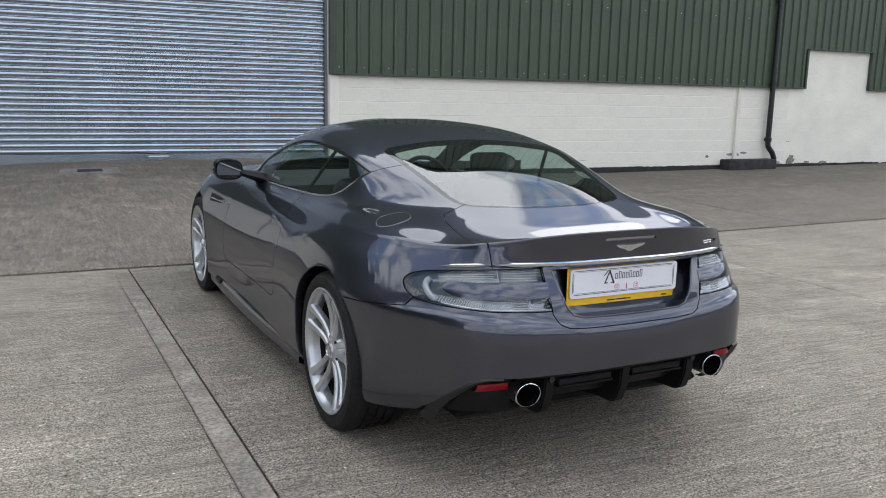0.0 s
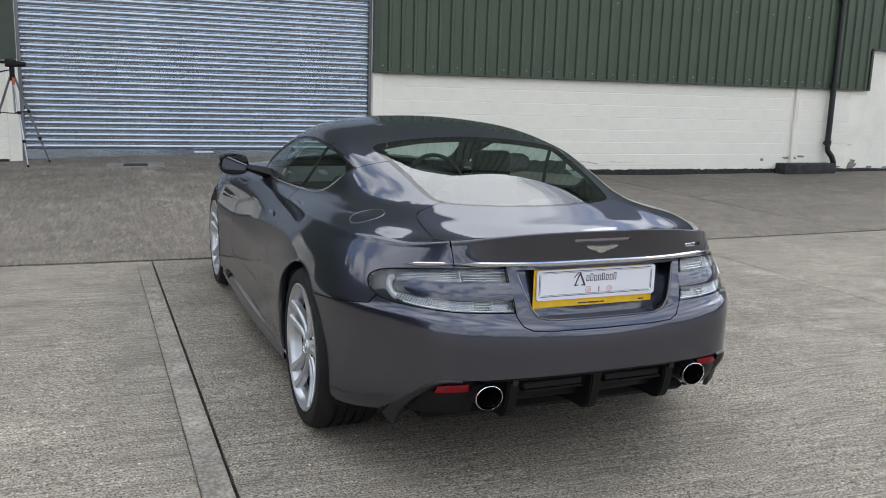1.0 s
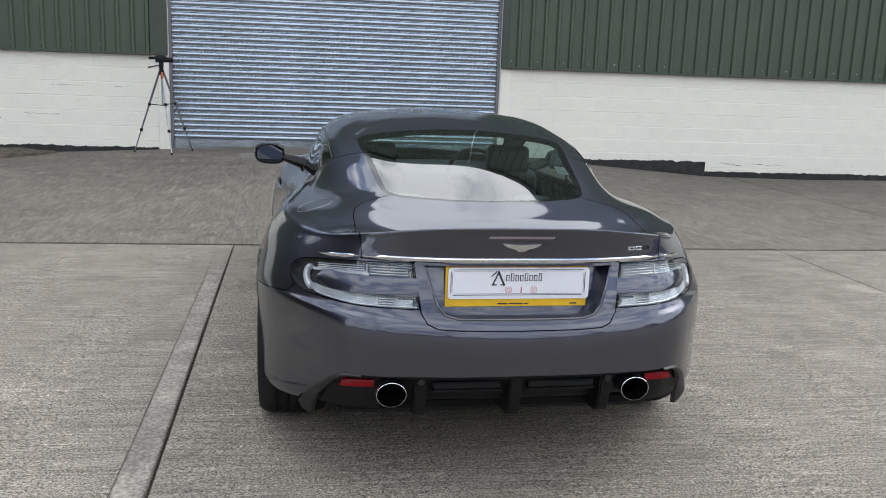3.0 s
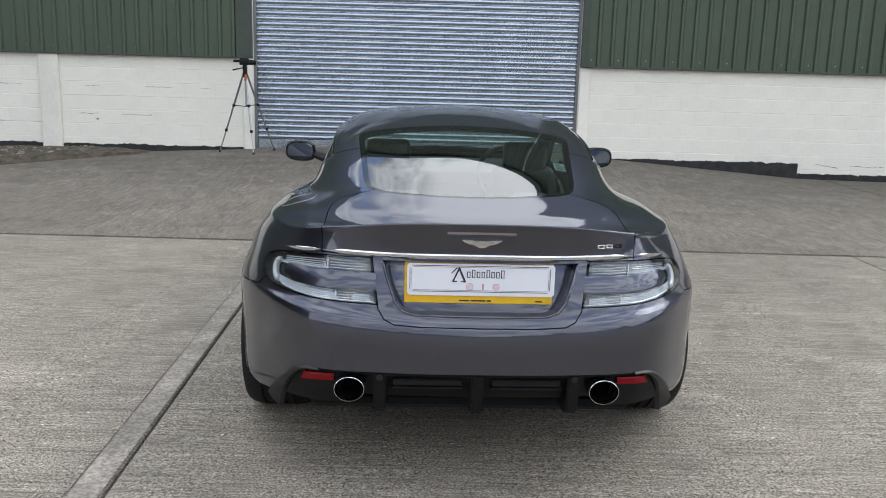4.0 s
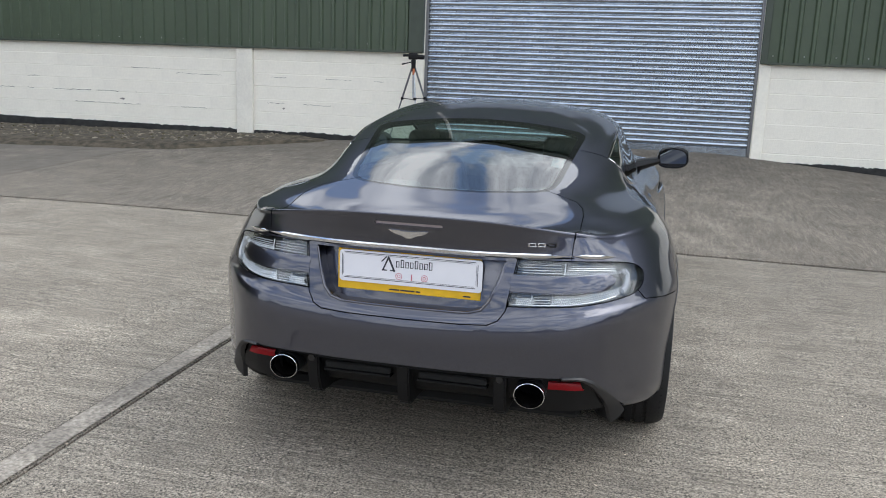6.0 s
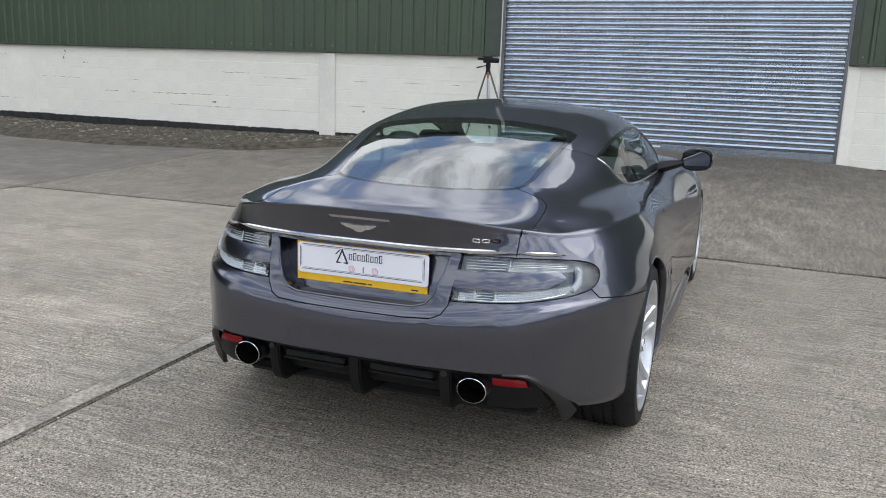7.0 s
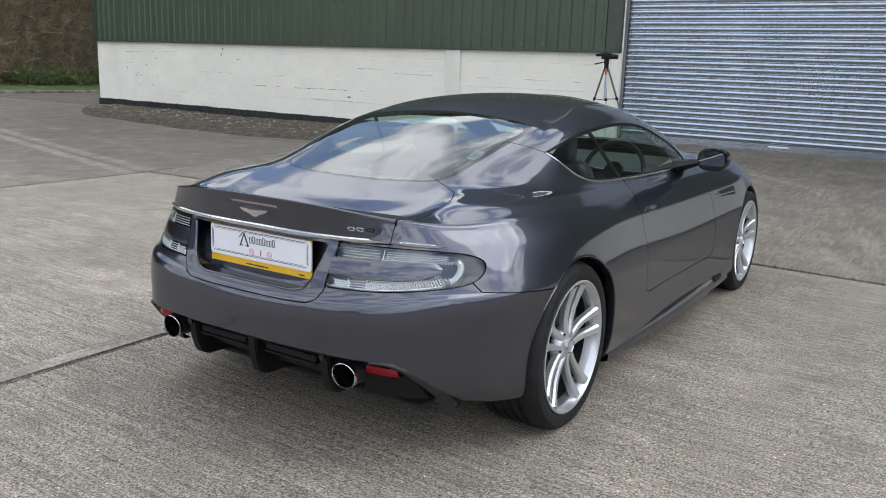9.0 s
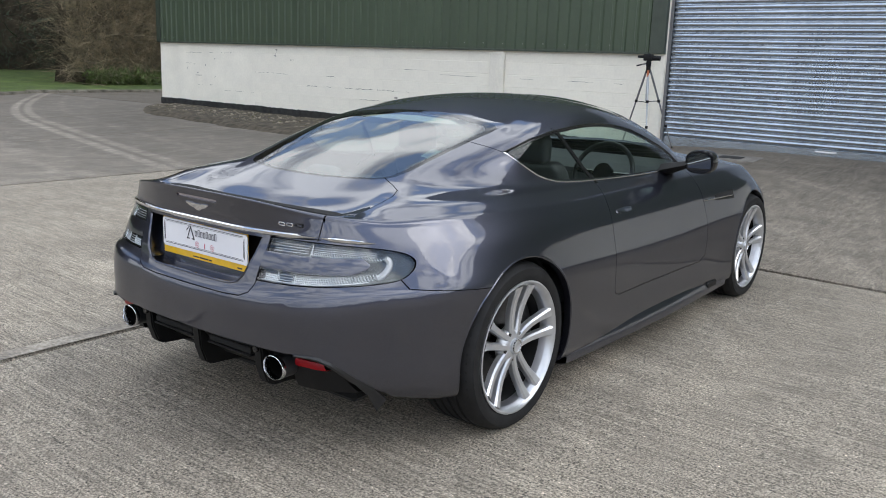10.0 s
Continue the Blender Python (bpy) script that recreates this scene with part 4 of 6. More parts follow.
def gap(line, axis, where, width=0.0036):
    """A panel gap: narrow strips along a line."""
    for p, q in zip(line, line[1:]):
        d = Vector((q[0] - p[0], q[1] - p[1]))
        d.normalize()
        n2 = Vector((-d.y, d.x)) * width / 2
        e = d * width * 0.45
        cut([(p[0] + n2.x - e.x, p[1] + n2.y - e.y), (q[0] + n2.x + e.x, q[1] + n2.y + e.y), (q[0] - n2.x + e.x, q[1] - n2.y + e.y), (p[0] - n2.x - e.x, p[1] - n2.y - e.y)], axis, where, -1)


def ring_poly(cy, cz, r, n=40):
    return [(cy + r * math.cos(i * math.tau / n), cz + r * math.sin(i * math.tau / n)) for i in range(n)]


def grow(poly, d):
    cx, cz = sum(p[0] for p in poly) / len(poly), sum(p[1] for p in poly) / len(poly)
    out = []
    n = len(poly)
    for i in range(n):
        p0, p1, p2 = Vector(poly[i - 1]), Vector(poly[i]), Vector(poly[(i + 1) % n])
        na = Vector(((p1 - p0).y, -(p1 - p0).x)).normalized()
        nb = Vector(((p2 - p1).y, -(p2 - p1).x)).normalized()
        if na.dot(p1 - Vector((cx, cz))) < 0:
            na, nb = -na, -nb
        m2 = (na + nb).normalized()
        q = p1 + m2 * (d / max(0.4, m2.dot(na)))
        out.append((q.x, q.y))
    return out


def rounded(poly, keep=(), times=2):
    """Cuts the corners of a closed outline, but for those kept sharp."""
    sharp = {poly[i] for i in keep}
    for _ in range(times):
        out = []
        for i, p in enumerate(poly):
            if p in sharp:
                out.append(p)
                continue
            a, b = poly[i - 1], poly[(i + 1) % len(poly)]
            out += [tuple(u + (v - u) * 0.25 for u, v in zip(p, a)), tuple(u + (v - u) * 0.25 for u, v in zip(p, b))]
        poly = out
    return poly


side = lambda c: c.x > 0.45
tail = lambda c: c.y < -0.42
# wheel openings
WB, WZ, RR = 2.74, 0.338, 0.366
cut(ring_poly(0, WZ, RR), "x", lambda c: c.x > 0.6, -1)
cut(ring_poly(WB, WZ, RR), "x", lambda c: c.x > 0.55, -1)
# side windows
DLO = [(.285, 1.060), (.36, 1.008), (.45, .958), (.58, .930), (.80, .917), (1.2, .905), (1.6, .899), (1.99, .897), (1.79, .99), (1.58, 1.062), (1.38, 1.115), (1.18, 1.142), (.98, 1.149), (.76, 1.138), (.52, 1.112)]
DLO = rounded(DLO, (0, 7), 1)
window = lambda c: c.x > 0.5 and c.z > 0.86
DLO_OUT = grow(DLO, 0.009)
DLO_OUT[0] = tuple(a + (b - a) * 0.4 for a, b in zip(DLO[0], DLO_OUT[0]))
cut(DLO_OUT, "x", window, 2)
cut(DLO, "x", window, 3)
cut([(.890, .89), (.916, .89), (.672, 1.15), (.646, 1.15)], "x", lambda c: window(c) and c.z < 1.147, 4)
for f in half.faces:
    if f[TAG] == 4:
        c = f.calc_center_median()
        if c.z > 1.147:
            f[TAG] = 2
# rear screen: black border and pane
RG = [(-.02, -.335), (.15, -.329), (.27, -.305), (.35, -.277), (.395, -.247), (.418, -.21), (.434, -.14), (.486, .34), (.484, .385), (.455, .415), (.25, .452), (-.02, .468)]
RGI = [(-.02, -.320), (.15, -.314), (.262, -.292), (.338, -.265), (.378, -.238), (.398, -.205), (.412, -.14), (.456, .31), (.452, .345), (.425, .37), (.25, .412), (-.02, .426)]
back_glass = lambda c: c.z > 0.93 and c.y < 0.7
cut(RG, "z", back_glass, 5)
cut(RGI, "z", back_glass, 6)
# windscreen
WS = [(-.02, 2.50), (.20, 2.47), (.36, 2.41), (.50, 2.32), (.595, 2.14), (.605, 2.0), (.575, 1.82), (.53, 1.71), (.45, 1.715), (.25, 1.77), (-.02, 1.80)]
cut(WS, "z", lambda c: c.z > 0.9 and c.y > 1.5, 7)
# tail lamps
LAMPS = [(.368, .812), (.50, .811), (.60, .804), (.68, .791), (.725, .780), (.752, .768), (.770, .752), (.778, .732), (.777, .712), (.768, .696), (.750, .685), (.70, .677), (.60, .672), (.48, .668), (.346, .665)]
LAMPS = rounded(LAMPS, (0, 14), 1)
cut(grow(LAMPS, .003), "y", tail, 11)
cut(LAMPS, "y", tail, 8)
bmesh.ops.delete(half, geom=[f for f in half.faces if f[TAG] == 11], context="FACES")
# number plate recess
REC = [(-.02, .808), (.332, .808), (.312, .74), (.288, .675), (.262, .645), (.22, .633), (-.02, .630)]
cut(REC, "y", tail, 9)
# high brake light slot
cut([(-.02, .914), (.115, .914), (.118, .909), (.115, .902), (-.02, .902)], "y", lambda c: c.y < -.8, 10)
# the lower corners open for the diffuser
cut([(-.02, .438), (.580, .438), (.612, .431), (.644, .411), (.676, .376), (.700, .346), (.748, .281), (.762, .10), (-.02, .10)], "y", lambda c: c.y < -.5 and c.z < .46, -1)
# panel gaps
gap([(.376, .835), (.357, .70), (.342, .648), (.322, .618), (.288, .603), (.20, .598), (-.02, .595)], "y", lambda c: tail(c) and c.z < .83)
gap([(.538, .815), (.541, .86), (.545, .916)], "y", lambda c: c.y < -.65 and .81 < c.z < .925, .003)
gap([(.545, -.722), (.55, -.60), (.549, -.44), (.540, -.365), (.512, -.308), (.46, -.275), (.375, -.235)], "z", lambda c: c.z > .86, .0034)
gap([(.764, .690), (.779, .672), (.790, .659)], "y", lambda c: tail(c) and c.z < .70, .0026)
gap([(.362, .8165), (.45, .8185), (.546, .8205)], "y", tail, .0035)
gap([(-.548, .658), (-.50, .652), (-.42, .643), (-.24, .628), (-.19, .623)], "x", lambda c: c.x > .6 and c.z < .75, .0032)
gap([(.892, .90), (.866, .85), (.842, .78), (.818, .66), (.802, .52), (.803, .428), (.818, .397), (.86, .385), (1.4, .378), (1.88, .375), (1.95, .40), (1.975, .50), (1.96, .68), (1.93, .90)], "x", side)
gap([(.27, 1.065), (.16, 1.12)], "x", lambda c: c.x > .46 and c.z > 1.0, 0.003)

# ---- break the skin into panels ----


def pick(test, mirrored=True, weld=True, depth=0.014):
    """A panel out of the marked faces, both halves, with its edges turned in."""
    bm = bmesh.new()
    vmap = {}
    for sgn in ((1, -1) if mirrored else (1,)):
        for f in half.faces:
            if test(f):
                vs = []
                for v in f.verts:
                    key = (v.index, sgn)
                    if key not in vmap:
                        vmap[key] = bm.verts.new((v.co.x * sgn, v.co.y, v.co.z))
                    vs.append(vmap[key])
                try:
                    bm.faces.new(vs if sgn > 0 else vs[::-1])
                except ValueError:
                    pass
    if weld:
        mid = [v for v in bm.verts if abs(v.co.x) < 0.0006]
        for v in mid:
            v.co.x = 0.0
        bmesh.ops.remove_doubles(bm, verts=mid, dist=0.0004)
    bm.normal_update()
    if depth:
        nrm = {v: v.normal.copy() for v in bm.verts}
        edge = [e for e in bm.edges if e.is_boundary and not (abs(e.verts[0].co.x) < 1e-4 and abs(e.verts[1].co.x) < 1e-4)]
        r = bmesh.ops.extrude_edge_only(bm, edges=edge)
        for v in r["geom"]:
            if isinstance(v, bmesh.types.BMVert):
                near = [e.other_vert(v) for e in v.link_edges if e.other_vert(v) in nrm]
                if near:
                    v.co = near[0].co - nrm[near[0]] * depth
        bm.normal_update()
    return bm


# faces in touch, not across the cuts, make one panel
dead = [f for f in half.faces if f[TAG] == -1]
bmesh.ops.delete(half, geom=dead, context="FACES")
half.verts.index_update()
half.faces.index_update()
group_of = {}
groups = []
for f in half.faces:
    if f[TAG] != 0 or f in group_of:
        continue
    gi, stack, count = len(groups), [f], []
    group_of[f] = gi
    while stack:
        g = stack.pop()
        count.append(g)
        for e in g.edges:
            for h in e.link_faces:
                if h[TAG] == 0 and h not in group_of:
                    group_of[h] = gi
                    stack.append(h)
    groups.append(count)


def group_near(p):
    best = min((f for f in group_of), key=lambda f: (f.calc_center_median() - Vector(p)).length)
    return group_of[best]


g_body = group_near((.5, .8, 1.21))
g_door = group_near((.88, 1.4, .6))
g_boot = group_near((0.2, -.55, .93))
g_bump = group_near((.3, -.89, .5))
others = [i for i in range(len(groups)) if i not in (g_body, g_door, g_boot, g_bump)]
body = part("body", pick(lambda f: group_of.get(f) in ([g_body] + others)), M_PAINT, car, angle=35)
if g_boot != g_body:
    boot = part("boot_lid", pick(lambda f: group_of.get(f) == g_boot), M_PAINT, car, angle=32)
else:
    boot = body
if g_bump not in (g_body, g_boot):
    bumper = part("rear_bumper", pick(lambda f: group_of.get(f) == g_bump), M_PAINT, car, angle=35)
else:
    bumper = body
doors = []
for sgn in (1, -1):
    bm = pick(lambda f: group_of.get(f) == g_door, mirrored=False, weld=False)
    if sgn < 0:
        for v in bm.verts:
            v.co.x = -v.co.x
        bmesh.ops.reverse_faces(bm, faces=bm.faces)
    doors.append(part("door", bm, M_PAINT, car, angle=35) if g_door != g_body else body)


def sided(tag, name, material, parents, label="", depth=0.008):
    made = []
    for sgn, par in zip((1, -1), parents):
        bm = pick(lambda f: f[TAG] == tag, mirrored=False, weld=False, depth=depth)
        if sgn < 0:
            for v in bm.verts:
                v.co.x = -v.co.x
            bmesh.ops.reverse_faces(bm, faces=bm.faces)
        made.append(part(name, bm, material, par, label))
    return made


sided(2, "window_trim", M_TRIM, (body, body), "black window surround")
rim_yz = [(a[0] + (b[0] - a[0]) * k / 5, a[1] + (b[1] - a[1]) * k / 5) for a, b in zip(DLO_OUT, DLO_OUT[1:] + DLO_OUT[:1]) for k in range(5)]
for sgn in (1, -1):
    run = [on_side(y, z)[0] for y, z in rim_yz[:rim_yz.index(max(rim_yz, key=lambda q: q[0])) + 1]]
    part("trim_bead", tube([(p.x * sgn, p.y, p.z) for p in run], .0052, 8), M_CHROME, body, "thin bright bead along the window sill and rear corner")
    over = [on_side(y, z)[0] for y, z in rim_yz[rim_yz.index(max(rim_yz, key=lambda q: q[0])):] + rim_yz[:1]]
    part("window_seal", tube([(p.x * sgn, p.y, p.z) for p in over], .0058, 8), M_TRIM, body, "black seal over the side windows")
sided(3, "side_window", M_GLASS, (car, car), "tinted side window glass", depth=0)
sided(4, "window_post", M_TRIM, (body, body), "gloss black window post")
part("screen_border", pick(lambda f: f[TAG] == 5), M_FRIT, car, "black glass border")
part("rear_screen", pick(lambda f: f[TAG] == 6, depth=0), M_REARGLASS, car, "tinted rear window reflecting the sky")
part("windscreen", pick(lambda f: f[TAG] == 7, depth=0), M_GLASS, car, "tinted windscreen")
for o in car.children:
    if o.name.startswith(("side_window", "rear_screen", "windscreen")):
        o.visible_shadow = False


def sunk(tag, d):
    """Marked faces pushed forward into the tail, with walls round them."""
    bm = pick(lambda f: f[TAG] == tag, depth=0)
    edge = [e for e in bm.edges if e.is_boundary]
    rim = {v: v.co.copy() for e in edge for v in e.verts}
    for v in bm.verts:
        v.co.y += d
    low = {}
    for v, co in rim.items():
        low[v] = bm.verts.new(co)
    for e in edge:
        a, b = e.verts
        bm.faces.new((a, b, low[b], low[a]))
    bmesh.ops.recalc_face_normals(bm, faces=bm.faces)
    return bm


# tail lamps: grey base, crystal rows, clear lens
for sgn, lens in zip((1, -1), sided(8, "tail_lamp", M_LENS, (car, car), "clear-lensed tail lamp with crystal rows", depth=0)):
    lens.visible_shadow = False
    bm = pick(lambda f: f[TAG] == 8, mirrored=False, weld=False, depth=0)
    nr = {v: v.normal.copy() for v in bm.verts}
    edge = [e for e in bm.edges if e.is_boundary]
    rim = {v: v.co.copy() for e in edge for v in e.verts}
    for v in bm.verts:
        v.co -= nr[v] * 0.017
    low = {v: bm.verts.new(c) for v, c in rim.items()}
    for e in edge:
        a, b = e.verts
        bm.faces.new((a, b, low[b], low[a]))
    crystal = bmesh.new()

    def inside(x, z, deep):
        p, nn = on_rear(x, z)
        return p - nn * deep

    def stud(x, z, size, deep):
        p, nn = on_rear(x, z)
        c = p - nn * deep
        t = Vector((-nn.y, nn.x, 0)).normalized()
        up = nn.cross(t)
        vs = [crystal.verts.new(c + t * size * i + up * size * k) for i, k in ((-1, -1), (1, -1), (1, 1), (-1, 1))]
        top = crystal.verts.new(c + nn * size * 1.1)
        for i in range(4):
            crystal.faces.new((vs[i], vs[(i + 1) % 4], top))

    def upper(x, u):
        """Height in the upper band, u from its bottom to its top."""
        lo = np.interp(x, [.36, .52, .62, .70], [.768, .768, .763, .753])
        hi = np.interp(x, [.36, .50, .60, .68, .72], [.805, .804, .797, .784, .773])
        return lo + (hi - lo) * u

    def lower(x, u):
        lo = np.interp(x, [.36, .55, .66, .73], [.673, .677, .683, .692])
        return lo + np.interp(x, [.36, .72], [.030, .024]) * u

    for i in range(46):
        x = .40 + .305 * i / 45
        if x > .52:
            stud(x, upper(x, .10), .0033, .011)
            stud(x + .0033, upper(x, .27), .0029, .012)
    for i in range(52):
        x = .375 + .345 * i / 51
        if .43 < x < .49:
            continue
        for u in (.12, .36, .60) + ((.85,) if x > .6 else ()):
            stud(x + (.0033 if u in (.36, .85) else 0), lower(x, u), .0034, .011)
    ribs = []
    for band, x0, x1, us in ((upper, .386, .515, (.15, .38, .61, .85)), (upper, .535, .690, (.45, .64, .84)), (lower, .432, .486, (.2, .5, .8)), (lower, .50, .66, (.80, .97))):
        for u in us:
            ribs.append(tube([inside(x0 + (x1 - x0) * k / 8, band(x0 + (x1 - x0) * k / 8, u), .0115) for k in range(9)], .0019, 6))
    ribs.append(tube([inside(.36 + .34 * k / 12, lower(.36 + .34 * k / 12, -.07), .010) for k in range(13)], .0028, 6))
    arc = tube([inside(.708 + .020 * math.cos(a), .728 + .032 * math.sin(a), .008) for a in [-1.5 + 3.0 * i / 14 for i in range(15)]], [.004] + [.0125] * 13 + [.004], 8)
    # body-coloured blade in the middle of the lamp, rounded at its outer tip
    blade = bmesh.new()
    last = None
    for i in range(17):
        x = .352 + .334 * i / 16
        hgt = .029 * math.sqrt(max(0.02, 1 - max(0, (x - .648) / .039) ** 2))
        mid = .737 - .002 * i / 16
        row = [blade.verts.new(inside(x, mid + hgt * k, d)) for k, d in ((-1, .012), (-1, .001), (-.8, -.0008), (0, -.0012), (.8, -.0008), (1, .001), (1, .012))]
        if last:
            for k in range(6):
                blade.faces.new((last[k], row[k], row[k + 1], last[k + 1]))
        last = row
    bars = []
    for x, band in ((.525, upper), (.426, lower), (.493, lower)):
        bars.append(tube([inside(x, band(x, -.05), .011), inside(x, band(x, 1.02), .011)], .0024, 6))
    for b_ in [bm, crystal, arc, blade] + ribs + bars:
        if sgn < 0:
            for v in b_.verts:
                v.co.x = -v.co.x
        bmesh.ops.recalc_face_normals(b_, faces=b_.faces)
    part("lamp_base", bm, M_LAMPBASE, lens)
    part("light_guide", arc, M_GUIDE, lens, "white curved light guide")
    part("blade", blade, M_PAINT, lens, "body-coloured blade across the lamp")
    tagged(part("crystal_work", crystal, M_LED, lens, "bright faceted reflector studs", smooth=False), kind="stuff")
    for b_ in ribs:
        part("rib", b_, M_LED, lens)
    for b_ in bars:
        part("divider", b_, M_LED, lens)

recess = part("plate_recess", sunk(9, 0.066), M_PAINT, boot, "sunken number plate panel", angle=25)
rim_line = [(.330, .800), (.312, .74), (.288, .675), (.262, .645), (.22, .633), (.11, .631), (0, .630)]
rim_line = [(a[0] + (b[0] - a[0]) * k / 4, a[1] + (b[1] - a[1]) * k / 4) for a, b in zip(rim_line, rim_line[1:]) for k in range(4)] + [rim_line[-1]]
rim_line += [(-x, z) for x, z in reversed(rim_line[:-1])]
part("recess_rim", tube([on_rear(x, z)[0] + Vector((0, .004, 0)) for x, z in rim_line], .0055, 8), M_PAINT, recess, "rounded rim of the plate recess")
part("brake_light", sunk(10, 0.008), mat("dim_red_lens", (0.34, 0.29, 0.30), 0.15, coat=1.0), boot, "slim high-level brake light")

# chrome strip across the tail
def ribbon(path, half_h, proud, bm=None):
    """A rounded bar laid on the tail along x, z points."""
    bm = bm or bmesh.new()
    rows = []
    n = len(path)
    for i, (x, z) in enumerate(path):
        p, nn = on_rear(x, z)
        e = min(1.0, min(i, n - 1 - i) / 3.0 + 0.12)
        up = Vector((0, 0, 1))
        rows.append([bm.verts.new(p + up * (half_h * e * b) + nn * c) for b, c in ((-1, -.004), (-1, proud * .5), (-.5, proud), (.5, proud), (1, proud * .5), (1, -.004))])
    for r0, r1 in zip(rows, rows[1:]):
        for k in range(5):
            bm.faces.new((r0[k], r1[k], r1[k + 1], r0[k + 1]))
    bmesh.ops.recalc_face_normals(bm, faces=bm.faces)
    return bm


part("chrome_strip", ribbon([(-.535 + 1.07 * i / 48, .8265) for i in range(49)], .0085, .008), M_CHROME, boot, "bright chrome strip across the boot lid")
for sgn in (1, -1):
    part("chrome_strip", ribbon([(sgn * (.5425 + .132 * i / 10), .8265 - .019 * i / 10) for i in range(11)], .0075, .006), M_CHROME, body)

# badge shapes, plain
wing = bmesh.new()
for sgn in (1, -1):
    poly = [(0, .860), (.011, .861), (.024, .869), (.046, .8745), (.060, .881), (.068, .888), (.030, .887), (.024, .8845), (0, .8845)]
    ring = []
    for x, z in poly:
        p, nn = on_rear(sgn * x, z)
        ring.append((wing.verts.new(p - nn * .001), wing.verts.new(p + nn * .004)))
    wing.faces.new([r[1] for r in ring])
    for i in range(len(ring)):
        a, b = ring[i], ring[(i + 1) % len(ring)]
        wing.faces.new((a[0], b[0], b[1], a[1]))
bmesh.ops.recalc_face_normals(wing, faces=wing.faces)
part("badge", wing, M_CHROME, boot, "plain chrome wing-shaped badge", smooth=False)
for x0, x1, m_ in ((.398, .424, M_CHROME), (.428, .454, M_CHROME), (.458, .488, M_BLACK)):
    mono = bmesh.new()
    for u0, u1, z0, z1 in ((0, 1, .8575, .8605), (0, 1, .8675, .8705), (0, .2, .8605, .8675), (.8, 1, .8605, .8675)):
        xa, xb = x0 + (x1 - x0) * u0, x0 + (x1 - x0) * u1
        p, nn = on_rear((xa + xb) / 2, (z0 + z1) / 2)
        box((xa, p.y - .004, z0), (xb, p.y + .004, z1), 0.0008, mono)
    part("badge", mono, m_, boot, "small plain framed mark", smooth=False)

# number plate: yellow plate with a white show plate before it
PY = -0.808
yellow = part("number_plate", box((-.2565, PY, .661), (.2495, PY + .004, .8035), .0015), M_YELLOW, boot, "yellow plate behind a white show plate", smooth=False)
poly = [(-.240, .690), (.246, .690), (.254, .698), (.254, .793), (.246, .801), (-.240, .801), (-.248, .793), (-.248, .698)]
show = part("show_plate", plate_of(poly, PY - .008, PY - .003), M_WHITE, yellow, "white show plate with a dark ruled border", smooth=False)
ink = bmesh.new()
for d, wdt in ((.008, .0018), (.013, .0008)):
    for lo, hi in (((-.247 + d + .008, .695 + d), (.247 - d - .008, .695 + d + wdt)), ((-.247 + d + .008, .802 - d - wdt), (.247 - d - .008, .802 - d)),
                   ((-.247 + d, .695 + d + .008), (-.247 + d + wdt, .802 - d - .008)), ((.247 - d - wdt, .695 + d + .008), (.247 - d, .802 - d - .008))):
        box((lo[0], PY - .0092, lo[1]), (hi[0], PY - .0076, hi[1]), 0, ink)
part("ruled_border", ink, M_INK, show, smooth=False)
word = bmesh.new()


def stroke(x0, z0, x1, z1, w):
    d = Vector((x1 - x0, 0, z1 - z0)).normalized() * w / 2
    n_ = Vector((-d.z, 0, d.x))
    a, b = Vector((x0, PY - .0092, z0)) - d, Vector((x1, PY - .0092, z1)) + d
    word.faces.new([word.verts.new(q) for q in (a - n_, b - n_, b + n_, a + n_)])


# one tall ornate mark, then a row of small framed ones
for q in ((-.092, .740, -.072, .785, .0055), (-.072, .785, -.052, .740, .007), (-.094, .740, -.080, .740, .004), (-.064, .740, -.050, .740, .004), (-.096, .770, -.080, .786, .004)):
    stroke(*q)
x = -.044
for k in range(8):
    zt = .779 if k % 3 == 1 else .773
    for q in ((x, .754, x, zt, .0032), (x + .009, .754, x + .009, zt, .0024), (x, .754, x + .009, .754, .0022), (x, zt, x + .009, zt, .0026)):
        stroke(*q)
    x += .0165
part("lettering", word, M_INK, show, "row of dark ornate marks", smooth=False)
for cx in (-.035, .055):
    small = bmesh.new()
    for i in range(14):
        a0, a1 = i * math.tau / 14, (i + 1) * math.tau / 14
        for r0, r1 in ((.010, .012), (.004, .006)):
            vs = [small.verts.new((cx + r * math.cos(a), PY - .0087, .722 + r * math.sin(a))) for r, a in ((r0, a0), (r1, a0), (r1, a1), (r0, a1))]
            small.faces.new(vs)
    part("emblem", small, M_INKRED, show, "small red ring emblem", smooth=False)
part("emblem_bar", box((.008, PY - .0093, .711), (.0125, PY - .0077, .732)), M_INKRED, show, smooth=False)

